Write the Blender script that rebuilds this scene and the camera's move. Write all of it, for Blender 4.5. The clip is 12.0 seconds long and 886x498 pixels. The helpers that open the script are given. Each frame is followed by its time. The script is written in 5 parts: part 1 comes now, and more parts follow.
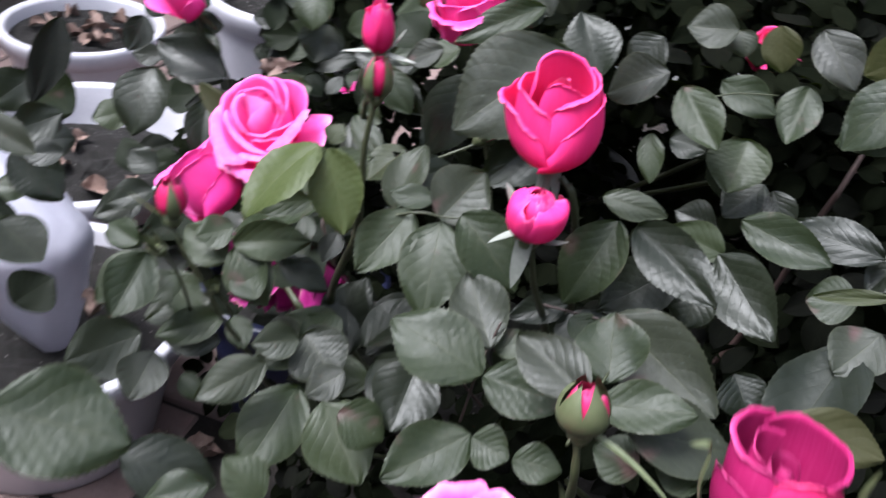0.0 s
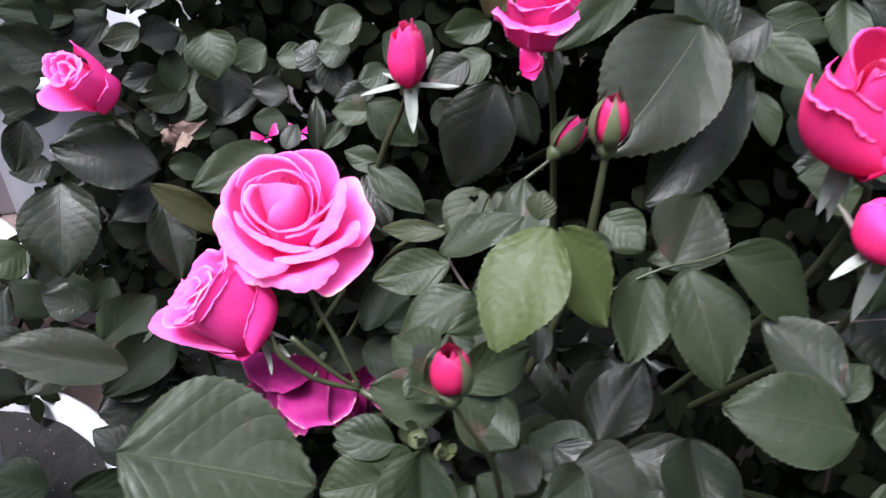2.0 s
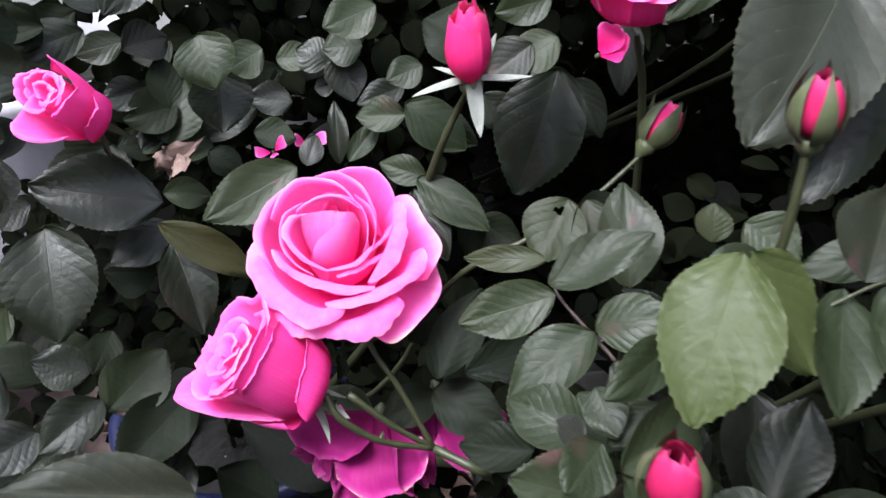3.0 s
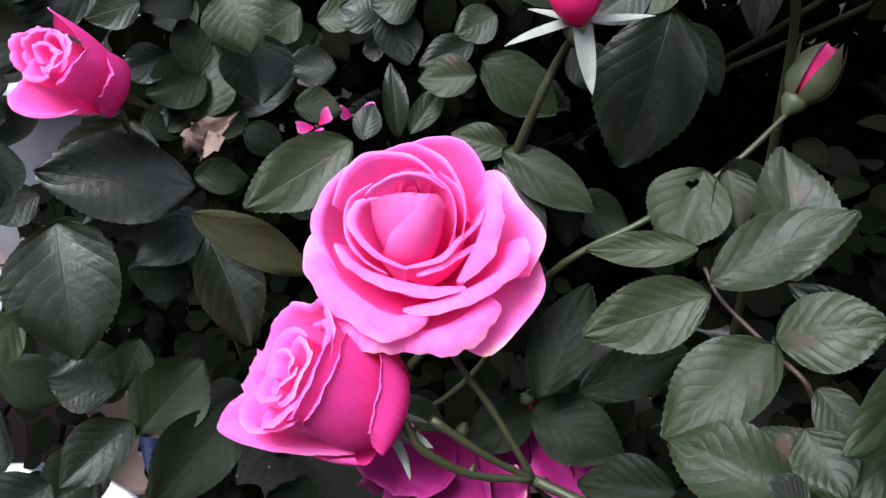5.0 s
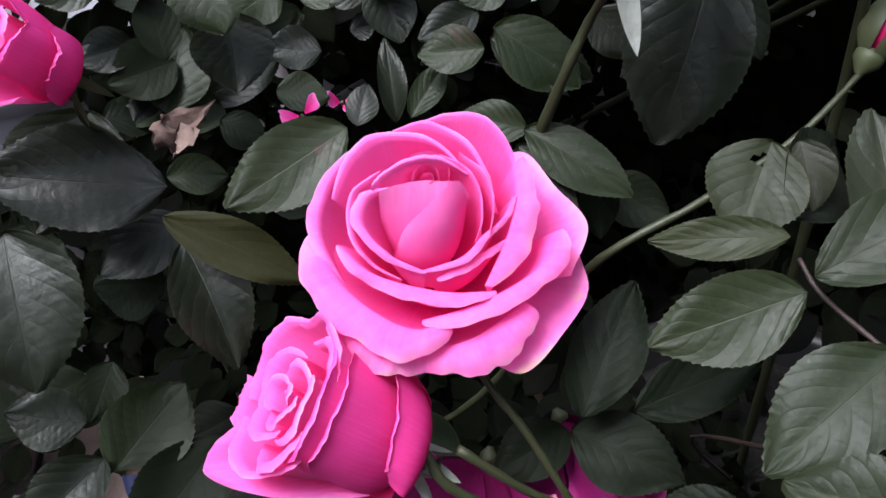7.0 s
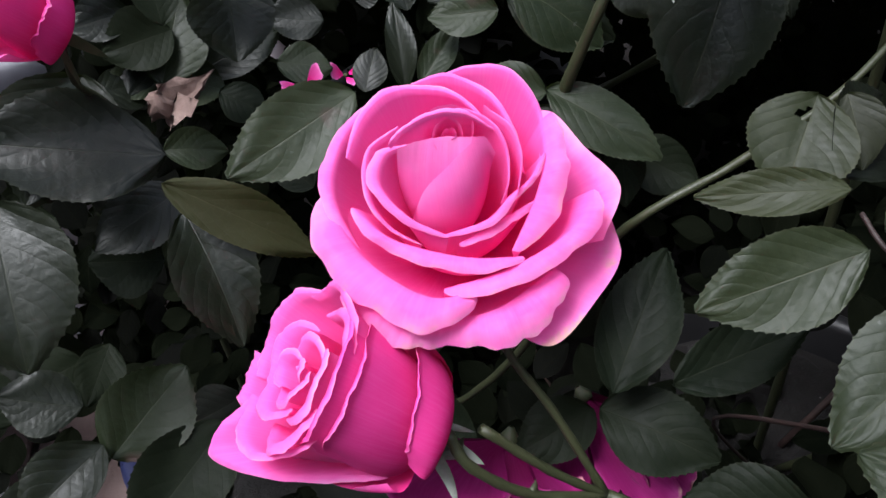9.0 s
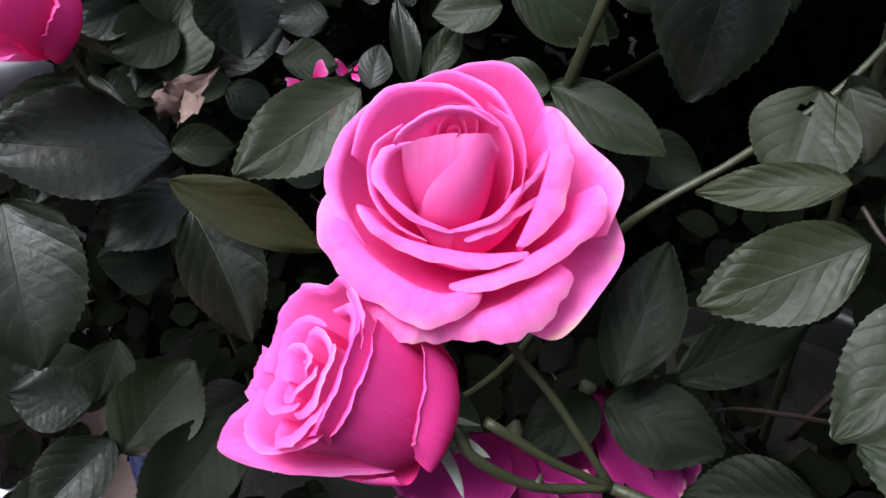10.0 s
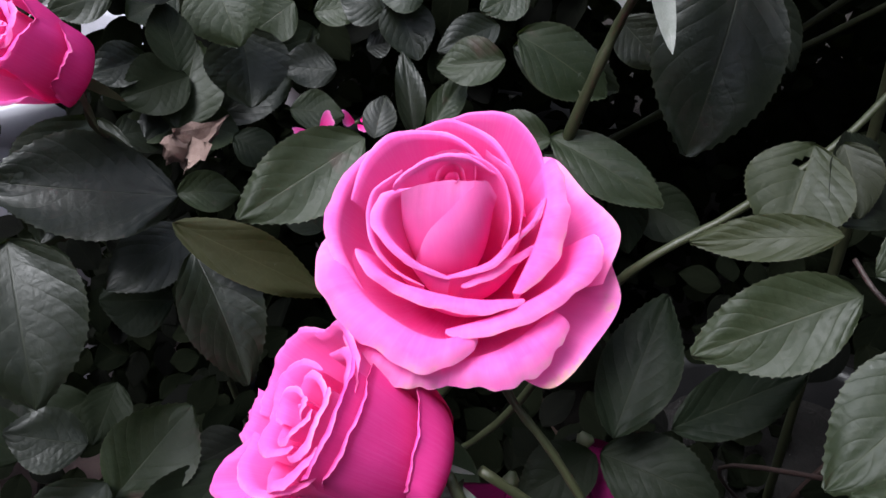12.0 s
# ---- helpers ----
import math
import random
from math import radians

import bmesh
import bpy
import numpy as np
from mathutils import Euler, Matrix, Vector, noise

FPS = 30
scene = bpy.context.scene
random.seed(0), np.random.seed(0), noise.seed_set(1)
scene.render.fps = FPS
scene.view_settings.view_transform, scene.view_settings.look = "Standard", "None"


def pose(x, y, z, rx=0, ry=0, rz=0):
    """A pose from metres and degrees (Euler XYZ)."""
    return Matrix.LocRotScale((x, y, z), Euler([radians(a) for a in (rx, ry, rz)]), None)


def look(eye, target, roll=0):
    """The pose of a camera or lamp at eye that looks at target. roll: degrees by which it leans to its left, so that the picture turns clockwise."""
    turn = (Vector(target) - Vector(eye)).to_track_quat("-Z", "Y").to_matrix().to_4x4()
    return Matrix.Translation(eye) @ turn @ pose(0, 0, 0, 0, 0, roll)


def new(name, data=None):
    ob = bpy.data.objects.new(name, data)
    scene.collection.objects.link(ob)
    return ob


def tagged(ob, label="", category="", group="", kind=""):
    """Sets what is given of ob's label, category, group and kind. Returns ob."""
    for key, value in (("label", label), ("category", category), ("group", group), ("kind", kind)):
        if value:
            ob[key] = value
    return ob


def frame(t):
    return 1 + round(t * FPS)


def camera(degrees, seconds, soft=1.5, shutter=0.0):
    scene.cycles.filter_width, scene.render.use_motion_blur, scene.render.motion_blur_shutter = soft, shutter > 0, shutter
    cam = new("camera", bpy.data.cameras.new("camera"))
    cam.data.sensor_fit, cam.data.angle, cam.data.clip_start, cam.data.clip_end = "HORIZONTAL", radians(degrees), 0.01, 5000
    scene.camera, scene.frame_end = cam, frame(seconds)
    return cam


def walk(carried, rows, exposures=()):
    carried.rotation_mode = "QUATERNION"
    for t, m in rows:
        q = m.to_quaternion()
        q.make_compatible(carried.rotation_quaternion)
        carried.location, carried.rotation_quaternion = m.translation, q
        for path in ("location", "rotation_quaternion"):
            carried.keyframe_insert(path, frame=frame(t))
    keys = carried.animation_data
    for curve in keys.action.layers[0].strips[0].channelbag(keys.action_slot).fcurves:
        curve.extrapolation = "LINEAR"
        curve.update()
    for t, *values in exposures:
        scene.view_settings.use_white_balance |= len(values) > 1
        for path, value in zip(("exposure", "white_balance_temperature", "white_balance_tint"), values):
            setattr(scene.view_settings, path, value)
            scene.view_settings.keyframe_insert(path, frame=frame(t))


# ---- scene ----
cam = camera(54.0, 12.0, shutter=0.35)
PATH = [
    (0, (0.292, -0.545, 0.933), (-0.107, 1.047, -0.211), 9.3),
    (0.3, (0.270, -0.504, 0.942), (0.006, 1.100, -0.224), 6.3),
    (0.5, (0.249, -0.504, 0.94), (0.038, 1.12, -0.208), 5.6),
    (0.8, (0.224, -0.485, 0.932), (0.086, 1.143, -0.221), 3.8),
    (1, (0.203, -0.479, 0.927), (0.115, 1.147, -0.234), 3.1),
    (1.5, (0.105, -0.471, 0.926), (0.202, 1.19, -0.184), 2.9),
    (2, (0.034, -0.452, 0.898), (0.248, 1.165, -0.26), 2.9),
    (2.5, (0.003, -0.413, 0.88), (0.268, 1.185, -0.293), 0.9),
    (3, (-0.015, -0.358, 0.858), (0.283, 1.236, -0.312), -0.0),
    (3.5, (-0.028, -0.31, 0.831), (0.247, 1.286, -0.343), -1.0),
    (3.7, (-0.032, -0.296, 0.82), (0.232, 1.298, -0.359), -1.3),
    (5.5, (-0.033, -0.279, 0.81), (0.204, 1.295, -0.401), -2.8),
    (6, (-0.03, -0.277, 0.811), (0.212, 1.3, -0.396), -3.0),
    (6.5, (-0.033, -0.256, 0.794), (0.215, 1.319, -0.414), -4.4),
    (7, (-0.039, -0.231, 0.777), (0.235, 1.332, -0.441), -4.0),
    (7.2, (-0.040, -0.230, 0.775), (0.233, 1.332, -0.467), -4.0),
    (9, (-0.046, -0.218, 0.758), (0.236, 1.331, -0.476), -4.2),
    (9.5, (-0.044, -0.218, 0.759), (0.23, 1.329, -0.479), -4.7),
    (10, (-0.046, -0.22, 0.76), (0.22, 1.324, -0.483), -4.8),
    (10.5, (-0.046, -0.222, 0.761), (0.22, 1.329, -0.473), -4.6),
    (11, (-0.045, -0.221, 0.763), (0.215, 1.342, -0.458), -4.7),
    (11.5, (-0.043, -0.222, 0.759), (0.229, 1.366, -0.427), -4.2),
    (12, (-0.044, -0.224, 0.759), (0.229, 1.395, -0.382), -3.8),
]

# seconds, stops, kelvin, tint: the picture grows darker as the camera closes in
EXPOSURES = [(t, stops, 5900.0, 9.5) for t, stops in ((0.0, 1.70), (1.0, 1.75), (1.5, 1.73), (2.5, 1.65), (3.5, 1.55), (5.5, 1.19), (7.0, 1.02), (9.0, 0.88), (12.0, 0.88))]
walk(cam, [(t, look(eye, target, roll)) for t, eye, target, roll in PATH], EXPOSURES)
SKY_STRENGTH, SUN_STRENGTH = 0.15, 2.6

# ---- light ----
world = bpy.data.worlds.new("overcast_sky")
world.use_nodes = True
scene.world = world
wn = world.node_tree.nodes
sky = wn.new("ShaderNodeTexSky")
sky.sky_type = "NISHITA"
sky.sun_disc = False
sky.sun_elevation, sky.sun_rotation = radians(72), radians(230)
sky.air_density, sky.dust_density, sky.ozone_density = 1.0, 4.0, 1.0
wn["Background"].inputs["Strength"].default_value = SKY_STRENGTH
grey = wn.new("ShaderNodeHueSaturation")
grey.inputs["Saturation"].default_value = 0.5
world.node_tree.links.new(sky.outputs["Color"], grey.inputs["Color"])
world.node_tree.links.new(grey.outputs["Color"], wn["Background"].inputs["Color"])
sun_data = bpy.data.lights.new("sun", "SUN")
sun_data.energy, sun_data.angle, sun_data.color = SUN_STRENGTH, radians(25), (1.0, 0.96, 0.93)
sun = new("sun", sun_data)
sun.matrix_world = look((-1.3, -0.65, 2.75), (0, 0, 0))


# ---- materials ----
def nodes_of(name):
    mat = bpy.data.materials.new(name)
    mat.use_nodes = True
    nt = mat.node_tree
    return mat, nt, nt.nodes["Principled BSDF"]


def calc(nt, op, a, b=None):
    n = nt.nodes.new("ShaderNodeMath")
    n.operation = op
    for k, v in enumerate((a, b)):
        if v is None:
            continue
        if isinstance(v, (int, float)):
            n.inputs[k].default_value = v
        else:
            nt.links.new(v, n.inputs[k])
    return n.outputs[0]


def mix(nt, fac, a, b):
    n = nt.nodes.new("ShaderNodeMix")
    n.data_type = "RGBA"
    for k, v in ((0, fac), (6, a), (7, b)):
        if isinstance(v, (int, float)):
            n.inputs[k].default_value = v
        elif isinstance(v, tuple):
            n.inputs[k].default_value = (*v, 1)
        else:
            nt.links.new(v, n.inputs[k])
    return n.outputs[2]


def grain(nt, scale, detail=3.0, rough=0.6, coord=None):
    n = nt.nodes.new("ShaderNodeTexNoise")
    n.inputs["Scale"].default_value = scale
    n.inputs["Detail"].default_value = detail
    n.inputs["Roughness"].default_value = rough
    if coord is not None:
        nt.links.new(coord, n.inputs["Vector"])
    return n.outputs["Fac"]


def span(nt, value, lo, hi, out_lo=0.0, out_hi=1.0):
    n = nt.nodes.new("ShaderNodeMapRange")
    nt.links.new(value, n.inputs[0])
    for k, v in enumerate((lo, hi, out_lo, out_hi), 1):
        n.inputs[k].default_value = v
    return n.outputs[0]


def bump(nt, shader, height, strength, distance):
    n = nt.nodes.new("ShaderNodeBump")
    n.inputs["Strength"].default_value, n.inputs["Distance"].default_value = strength, distance
    nt.links.new(height, n.inputs["Height"])
    nt.links.new(n.outputs[0], shader.inputs["Normal"])


def leaf_material(name, low, high, vein, rough=0.40, through_light=0.12, spot=0.0, per_island=False, shine=0.22, dusty=0.22, age=0.6):
    """A leaf blade: blotchy green, paler midrib and side veins, quilted relief. UV: x from edge to edge, y from base to tip."""
    mat, nt, sh = nodes_of(name)
    low, high, vein = (tuple((c * 0.80 + 0.20 * sum(k) / 3 * 1.12) * 0.80 * warm for c, warm in zip(k, (1.24, 1.03, 0.94))) for k in (low, high, vein))
    uv = nt.nodes.new("ShaderNodeUVMap").outputs[0]
    sep = nt.nodes.new("ShaderNodeSeparateXYZ")
    nt.links.new(uv, sep.inputs[0])
    across = calc(nt, "ABSOLUTE", calc(nt, "SUBTRACT", calc(nt, "MULTIPLY", sep.outputs[0], 2.0), 1.0))
    along = sep.outputs[1]
    if per_island:
        chance = nt.nodes.new("ShaderNodeNewGeometry").outputs["Random Per Island"]
    else:
        chance = nt.nodes.new("ShaderNodeObjectInfo").outputs["Random"]
    geo = nt.nodes.new("ShaderNodeTexCoord").outputs["Object"] if per_island else nt.nodes.new("ShaderNodeNewGeometry").outputs["Position"]
    wobble = calc(nt, "MULTIPLY", calc(nt, "SUBTRACT", grain(nt, 70.0, 2.0, 0.5, geo), 0.5), 0.06)
    # side veins run forward in a curve, the two halves out of step
    lean = calc(nt, "ADD", calc(nt, "MULTIPLY", across, 0.26), calc(nt, "MULTIPLY", calc(nt, "MULTIPLY", across, across), 0.12))
    halves = calc(nt, "MULTIPLY", calc(nt, "GREATER_THAN", sep.outputs[0], 0.5), 0.45)
    count = calc(nt, "MULTIPLY", calc(nt, "ADD", calc(nt, "SUBTRACT", along, lean), wobble), 6.5)
    lateral = calc(nt, "FRACT", calc(nt, "ADD", calc(nt, "ADD", count, halves), 0.5))
    away = calc(nt, "ABSOLUTE", calc(nt, "SUBTRACT", lateral, 0.5))
    side_vein = span(nt, away, 0.44, 0.5)
    side_vein = calc(nt, "MULTIPLY", side_vein, span(nt, across, 0.95, 0.3))
    mid_vein = span(nt, across, 0.026, 0.008)
    veins = calc(nt, "MAXIMUM", mid_vein, calc(nt, "MULTIPLY", side_vein, 0.32))
    fine = grain(nt, 900.0, 3.0, 0.6, geo)
    blotch = grain(nt, 60.0, 3.0, 0.6, geo)
    tone = calc(nt, "ADD", calc(nt, "MULTIPLY", blotch, 0.6), calc(nt, "MULTIPLY", chance, 0.60))
    green = mix(nt, span(nt, tone, 0.25, 0.95), low, high)
    # some leaves are older: duller, towards purple grey
    old = span(nt, calc(nt, "FRACT", calc(nt, "MULTIPLY", chance, 7.3)), 0.60, 1.0, 0.0, age)
    green = mix(nt, old, green, tuple(sum(high) / 3 * c for c in (0.95, 0.84, 0.98)))
    green = mix(nt, calc(nt, "MULTIPLY", veins, 0.45), green, vein)
    green = mix(nt, span(nt, across, 0.94, 1.0, 0.0, 0.4), green, vein)
    if not per_island:
        # the net of small veins between the side veins, sunk a little
        bend = nt.nodes.new("ShaderNodeVectorMath")
        bend.operation = "MULTIPLY_ADD"
        swirl = nt.nodes.new("ShaderNodeTexNoise")
        swirl.inputs["Scale"].default_value = 160.0
        nt.links.new(geo, swirl.inputs["Vector"])
        nt.links.new(swirl.outputs["Color"], bend.inputs[0])
        bend.inputs[1].default_value = (0.006, 0.006, 0.006)
        nt.links.new(geo, bend.inputs[2])
        net = nt.nodes.new("ShaderNodeTexVoronoi")
        net.feature = "DISTANCE_TO_EDGE"
        net.inputs["Scale"].default_value = 230.0
        nt.links.new(bend.outputs[0], net.inputs["Vector"])
        pucker = span(nt, net.outputs["Distance"], 0.0, 0.28)
        green = mix(nt, span(nt, net.outputs["Distance"], 0.07, 0.0, 0.0, 0.14), green, vein)
    dust = span(nt, grain(nt, 260.0, 4.0, 0.7, geo), 0.66, 0.82, 0.0, dusty)
    green = mix(nt, dust, green, (0.34, 0.36, 0.33))
    if spot:
        mark = span(nt, grain(nt, 42.0, 2.0, 0.5, geo), 0.66, 0.76, 0.0, spot)
        green = mix(nt, mark, green, (0.10, 0.045, 0.05))
    nt.links.new(green, sh.inputs["Base Color"])
    gloss = span(nt, calc(nt, "ADD", blotch, calc(nt, "MULTIPLY", fine, 0.3)), 0.3, 0.9, rough - 0.06, rough + 0.16)
    nt.links.new(gloss, sh.inputs["Roughness"])
    sh.inputs["Specular IOR Level"].default_value = shine
    quilt = calc(nt, "MULTIPLY", calc(nt, "SQRT", span(nt, away, 0.5, 0.0)), span(nt, across, 0.0, 0.25))
    height = calc(nt, "ADD", calc(nt, "MULTIPLY", quilt, 0.70), calc(nt, "MULTIPLY", fine, 0.20))
    height = calc(nt, "ADD", height, calc(nt, "MULTIPLY", grain(nt, 75.0, 2.0, 0.5, geo), 0.9))
    if not per_island:
        height = calc(nt, "ADD", height, calc(nt, "MULTIPLY", pucker, 0.16))
    height = calc(nt, "SUBTRACT", height, calc(nt, "MULTIPLY", mid_vein, 0.5))
    bump(nt, sh, height, 0.28, 0.0011)
    if through_light:
        glow = nt.nodes.new("ShaderNodeBsdfTranslucent")
        nt.links.new(mix(nt, 0.5, green, (0.20, 0.30, 0.04)), glow.inputs[0])
        both = nt.nodes.new("ShaderNodeMixShader")
        both.inputs[0].default_value = through_light
        nt.links.new(sh.outputs[0], both.inputs[1])
        nt.links.new(glow.outputs[0], both.inputs[2])
        nt.links.new(both.outputs[0], nt.nodes["Material Output"].inputs[0])
    return mat


def petal_material(name, deep, main, edge, rough=0.55, through_light=0.3, worn=0.0, worn_from=0.955):
    """A petal: deepened at the claw for the shade between petals, paler at the lip as if catching light, with faint
    lengthwise veins. UV: y from base to lip.
    """
    mat, nt, sh = nodes_of(name)
    uv = nt.nodes.new("ShaderNodeUVMap").outputs[0]
    sep = nt.nodes.new("ShaderNodeSeparateXYZ")
    nt.links.new(uv, sep.inputs[0])
    geo = nt.nodes.new("ShaderNodeNewGeometry").outputs["Position"]
    stretch = nt.nodes.new("ShaderNodeMapping")
    stretch.inputs["Scale"].default_value = (60.0, 3.0, 1.0)
    nt.links.new(uv, stretch.inputs[0])
    streak = grain(nt, 1.0, 3.0, 0.6, stretch.outputs[0])
    cloud = grain(nt, 90.0, 3.0, 0.6, geo)
    along = calc(nt, "ADD", sep.outputs[1], calc(nt, "MULTIPLY", calc(nt, "SUBTRACT", cloud, 0.5), 0.25))
    # this gradient paints the shade of the recesses and the light on lips
    colour = mix(nt, span(nt, along, 0.20, 0.92), deep, main)
    colour = mix(nt, calc(nt, "MULTIPLY", span(nt, along, 0.86, 1.03), span(nt, grain(nt, 55.0, 2.0, 0.5, geo), 0.32, 0.66, 0.1, 0.75)), colour, edge)
    colour = mix(nt, span(nt, streak, 0.45, 0.75, 0.0, 0.10), colour, edge)
    if worn:
        rim = calc(nt, "MULTIPLY", span(nt, sep.outputs[1], worn_from, 1.0), span(nt, grain(nt, 110.0, 3.0, 0.7, geo), 0.50, 0.62, 0.0, worn))
        colour = mix(nt, rim, colour, (0.62, 0.40, 0.28))
    nt.links.new(colour, sh.inputs["Base Color"])
    sh.inputs["Roughness"].default_value = rough
    sh.inputs["Specular IOR Level"].default_value = 0.06
    bump(nt, sh, calc(nt, "ADD", calc(nt, "MULTIPLY", streak, 0.6), calc(nt, "MULTIPLY", cloud, 1.6)), 0.22, 0.0007)
    glow = nt.nodes.new("ShaderNodeBsdfTranslucent")
    nt.links.new(colour, glow.inputs[0])
    both = nt.nodes.new("ShaderNodeMixShader")
    both.inputs[0].default_value = through_light
    nt.links.new(sh.outputs[0], both.inputs[1])
    nt.links.new(glow.outputs[0], both.inputs[2])
    nt.links.new(both.outputs[0], nt.nodes["Material Output"].inputs[0])
    return mat


def surface_material(name, low, high, scale, rough, bump_strength=0.3, bump_distance=0.002, speck=None):
    """A plain blotchy surface with two scales of variation, and specks if asked for."""
    mat, nt, sh = nodes_of(name)
    geo = nt.nodes.new("ShaderNodeNewGeometry").outputs["Position"]
    big, small = grain(nt, scale, 4.0, 0.6, geo), grain(nt, scale * 11, 4.0, 0.65, geo)
    colour = mix(nt, span(nt, calc(nt, "ADD", calc(nt, "MULTIPLY", big, 0.65), calc(nt, "MULTIPLY", small, 0.35)), 0.32, 0.68), low, high)
    if speck:
        chip, size, share = speck
        cells = nt.nodes.new("ShaderNodeTexVoronoi")
        cells.inputs["Scale"].default_value = size
        nt.links.new(geo, cells.inputs["Vector"])
        colour = mix(nt, span(nt, cells.outputs["Distance"], share, share * 0.6), colour, chip)
    nt.links.new(colour, sh.inputs["Base Color"])
    nt.links.new(span(nt, small, 0.3, 0.7, rough - 0.08, rough + 0.08), sh.inputs["Roughness"])
    bump(nt, sh, calc(nt, "ADD", big, small), bump_strength, bump_distance)
    return mat


MID = leaf_material("leaf_green", (0.0098, 0.0212, 0.0086), (0.0205, 0.0370, 0.0152), (0.0476, 0.0655, 0.0332), spot=0.5, shine=0.23)
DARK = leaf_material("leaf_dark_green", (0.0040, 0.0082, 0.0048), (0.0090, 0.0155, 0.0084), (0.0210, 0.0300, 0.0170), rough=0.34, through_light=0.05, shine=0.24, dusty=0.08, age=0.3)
# SHADE: the same leaf green darkened, so shade is part of its colour
SHADE = leaf_material("leaf_shaded", (0.0038, 0.0085, 0.0048), (0.0095, 0.0171, 0.0089), (0.0190, 0.0267, 0.0161), rough=0.45, through_light=0.03, shine=0.06, dusty=0.03)
OLIVE = leaf_material("leaf_olive", (0.0246, 0.0330, 0.0091), (0.0424, 0.0524, 0.0159), (0.0625, 0.0750, 0.0303), rough=0.55, through_light=0.2, age=0.2)
LIME = leaf_material("leaf_lime", (0.024, 0.048, 0.010), (0.046, 0.078, 0.019), (0.085, 0.125, 0.048), rough=0.42, through_light=0.18, age=0.0)
YOUNG = leaf_material("leaf_young", (0.0152, 0.0271, 0.0103), (0.0287, 0.0440, 0.0164), (0.0514, 0.0677, 0.0308), rough=0.45, through_light=0.15)
# MASS: leaf green darkened almost to black, painting the shade inside the bushes
MASS = leaf_material("leaf_mass_shaded", (0.0017, 0.0031, 0.0020), (0.0050, 0.0080, 0.0045), (0.0100, 0.0140, 0.0080), rough=0.45, per_island=True, through_light=0.03, shine=0.0, dusty=0.0)
PINK = petal_material("petal_pink", (0.88, 0.014, 0.27), (0.95, 0.155, 0.535), (0.97, 0.40, 0.74), through_light=0.26, worn=0.5)
PINK_HEART = petal_material("petal_pink_heart", (0.90, 0.022, 0.31), (0.96, 0.175, 0.560), (0.97, 0.36, 0.70), through_light=0.26)
PINK_WORN = petal_material("petal_pink_worn", (0.90, 0.040, 0.36), (0.94, 0.160, 0.54), (0.96, 0.36, 0.70), through_light=0.24, worn=0.9, worn_from=0.88)
PINK_DEEP = petal_material("petal_deep_pink", (0.70, 0.008, 0.16), (0.91, 0.075, 0.40), (0.95, 0.30, 0.66), through_light=0.20, worn=0.5)
ROSE_RED = petal_material("petal_rose_red", (0.68, 0.010, 0.12), (0.82, 0.044, 0.23), (0.90, 0.20, 0.43), rough=0.45, through_light=0.14, worn=0.35)
BUD_RED = petal_material("petal_bud_red", (0.32, 0.004, 0.045), (0.48, 0.022, 0.11), (0.66, 0.11, 0.25), rough=0.45, through_light=0.06)
DARK_RED = petal_material("petal_dark_red", (0.13, 0.002, 0.03), (0.28, 0.012, 0.085), (0.52, 0.09, 0.24), rough=0.5, through_light=0.06)
MAGENTA = petal_material("petal_magenta", (0.11, 0.002, 0.04), (0.30, 0.016, 0.15), (0.50, 0.11, 0.33), through_light=0.14, worn=0.8)
STEM = surface_material("stem_green", (0.0210, 0.0265, 0.0098), (0.0390, 0.0420, 0.0185), 90.0, 0.5, 0.25, 0.0005)
TWIG = surface_material("twig_red_brown", (0.0200, 0.0110, 0.0100), (0.0440, 0.0240, 0.0200), 120.0, 0.6, 0.3, 0.0008)
CALYX = surface_material("calyx_green", (0.0500, 0.0620, 0.0250), (0.0900, 0.1020, 0.0500), 150.0, 0.5, 0.2, 0.0005)
SEPAL = surface_material("sepal_pale", (0.150, 0.160, 0.136), (0.260, 0.268, 0.245), 160.0, 0.6, 0.25, 0.0006)
DRY = surface_material("dry_leaf", (0.115, 0.066, 0.052), (0.240, 0.165, 0.140), 70.0, 0.75, 0.5, 0.002)
PLASTIC = surface_material("white_plastic", (0.38, 0.37, 0.415), (0.47, 0.455, 0.50), 14.0, 0.38, 0.06, 0.001)
FABRIC = surface_material("white_sack_plastic", (0.36, 0.35, 0.42), (0.44, 0.43, 0.50), 5.0, 0.5, 0.15, 0.006)
BLUE = surface_material("blue_plastic", (0.0072, 0.0088, 0.0300), (0.0140, 0.0168, 0.0520), 20.0, 0.35, 0.08, 0.001)
SOIL = surface_material("potting_soil", (0.004, 0.0027, 0.0023), (0.011, 0.0072, 0.006), 45.0, 0.95, 1.0, 0.012, speck=((0.30, 0.28, 0.27), 90.0, 0.11))
PAVER = surface_material("paving_pink_grey", (0.10, 0.066, 0.062), (0.18, 0.125, 0.118), 12.0, 0.8, 0.4, 0.003)
JOINT = surface_material("dark_soil", (0.006, 0.0045, 0.004), (0.022, 0.015, 0.012), 40.0, 0.95, 0.9, 0.008)
PLASTER = surface_material("white_wall_paint", (0.36, 0.355, 0.36), (0.46, 0.455, 0.46), 5.0, 0.8, 0.3, 0.003)
UNSEEN_WALL = surface_material("unseen_dark_wall", (0.055, 0.050, 0.046), (0.10, 0.092, 0.085), 6.0, 0.9, 0.5, 0.004)
BLACKPOT = surface_material("black_plastic", (0.010, 0.010, 0.011), (0.022, 0.021, 0.022), 20.0, 0.45, 0.08, 0.001)


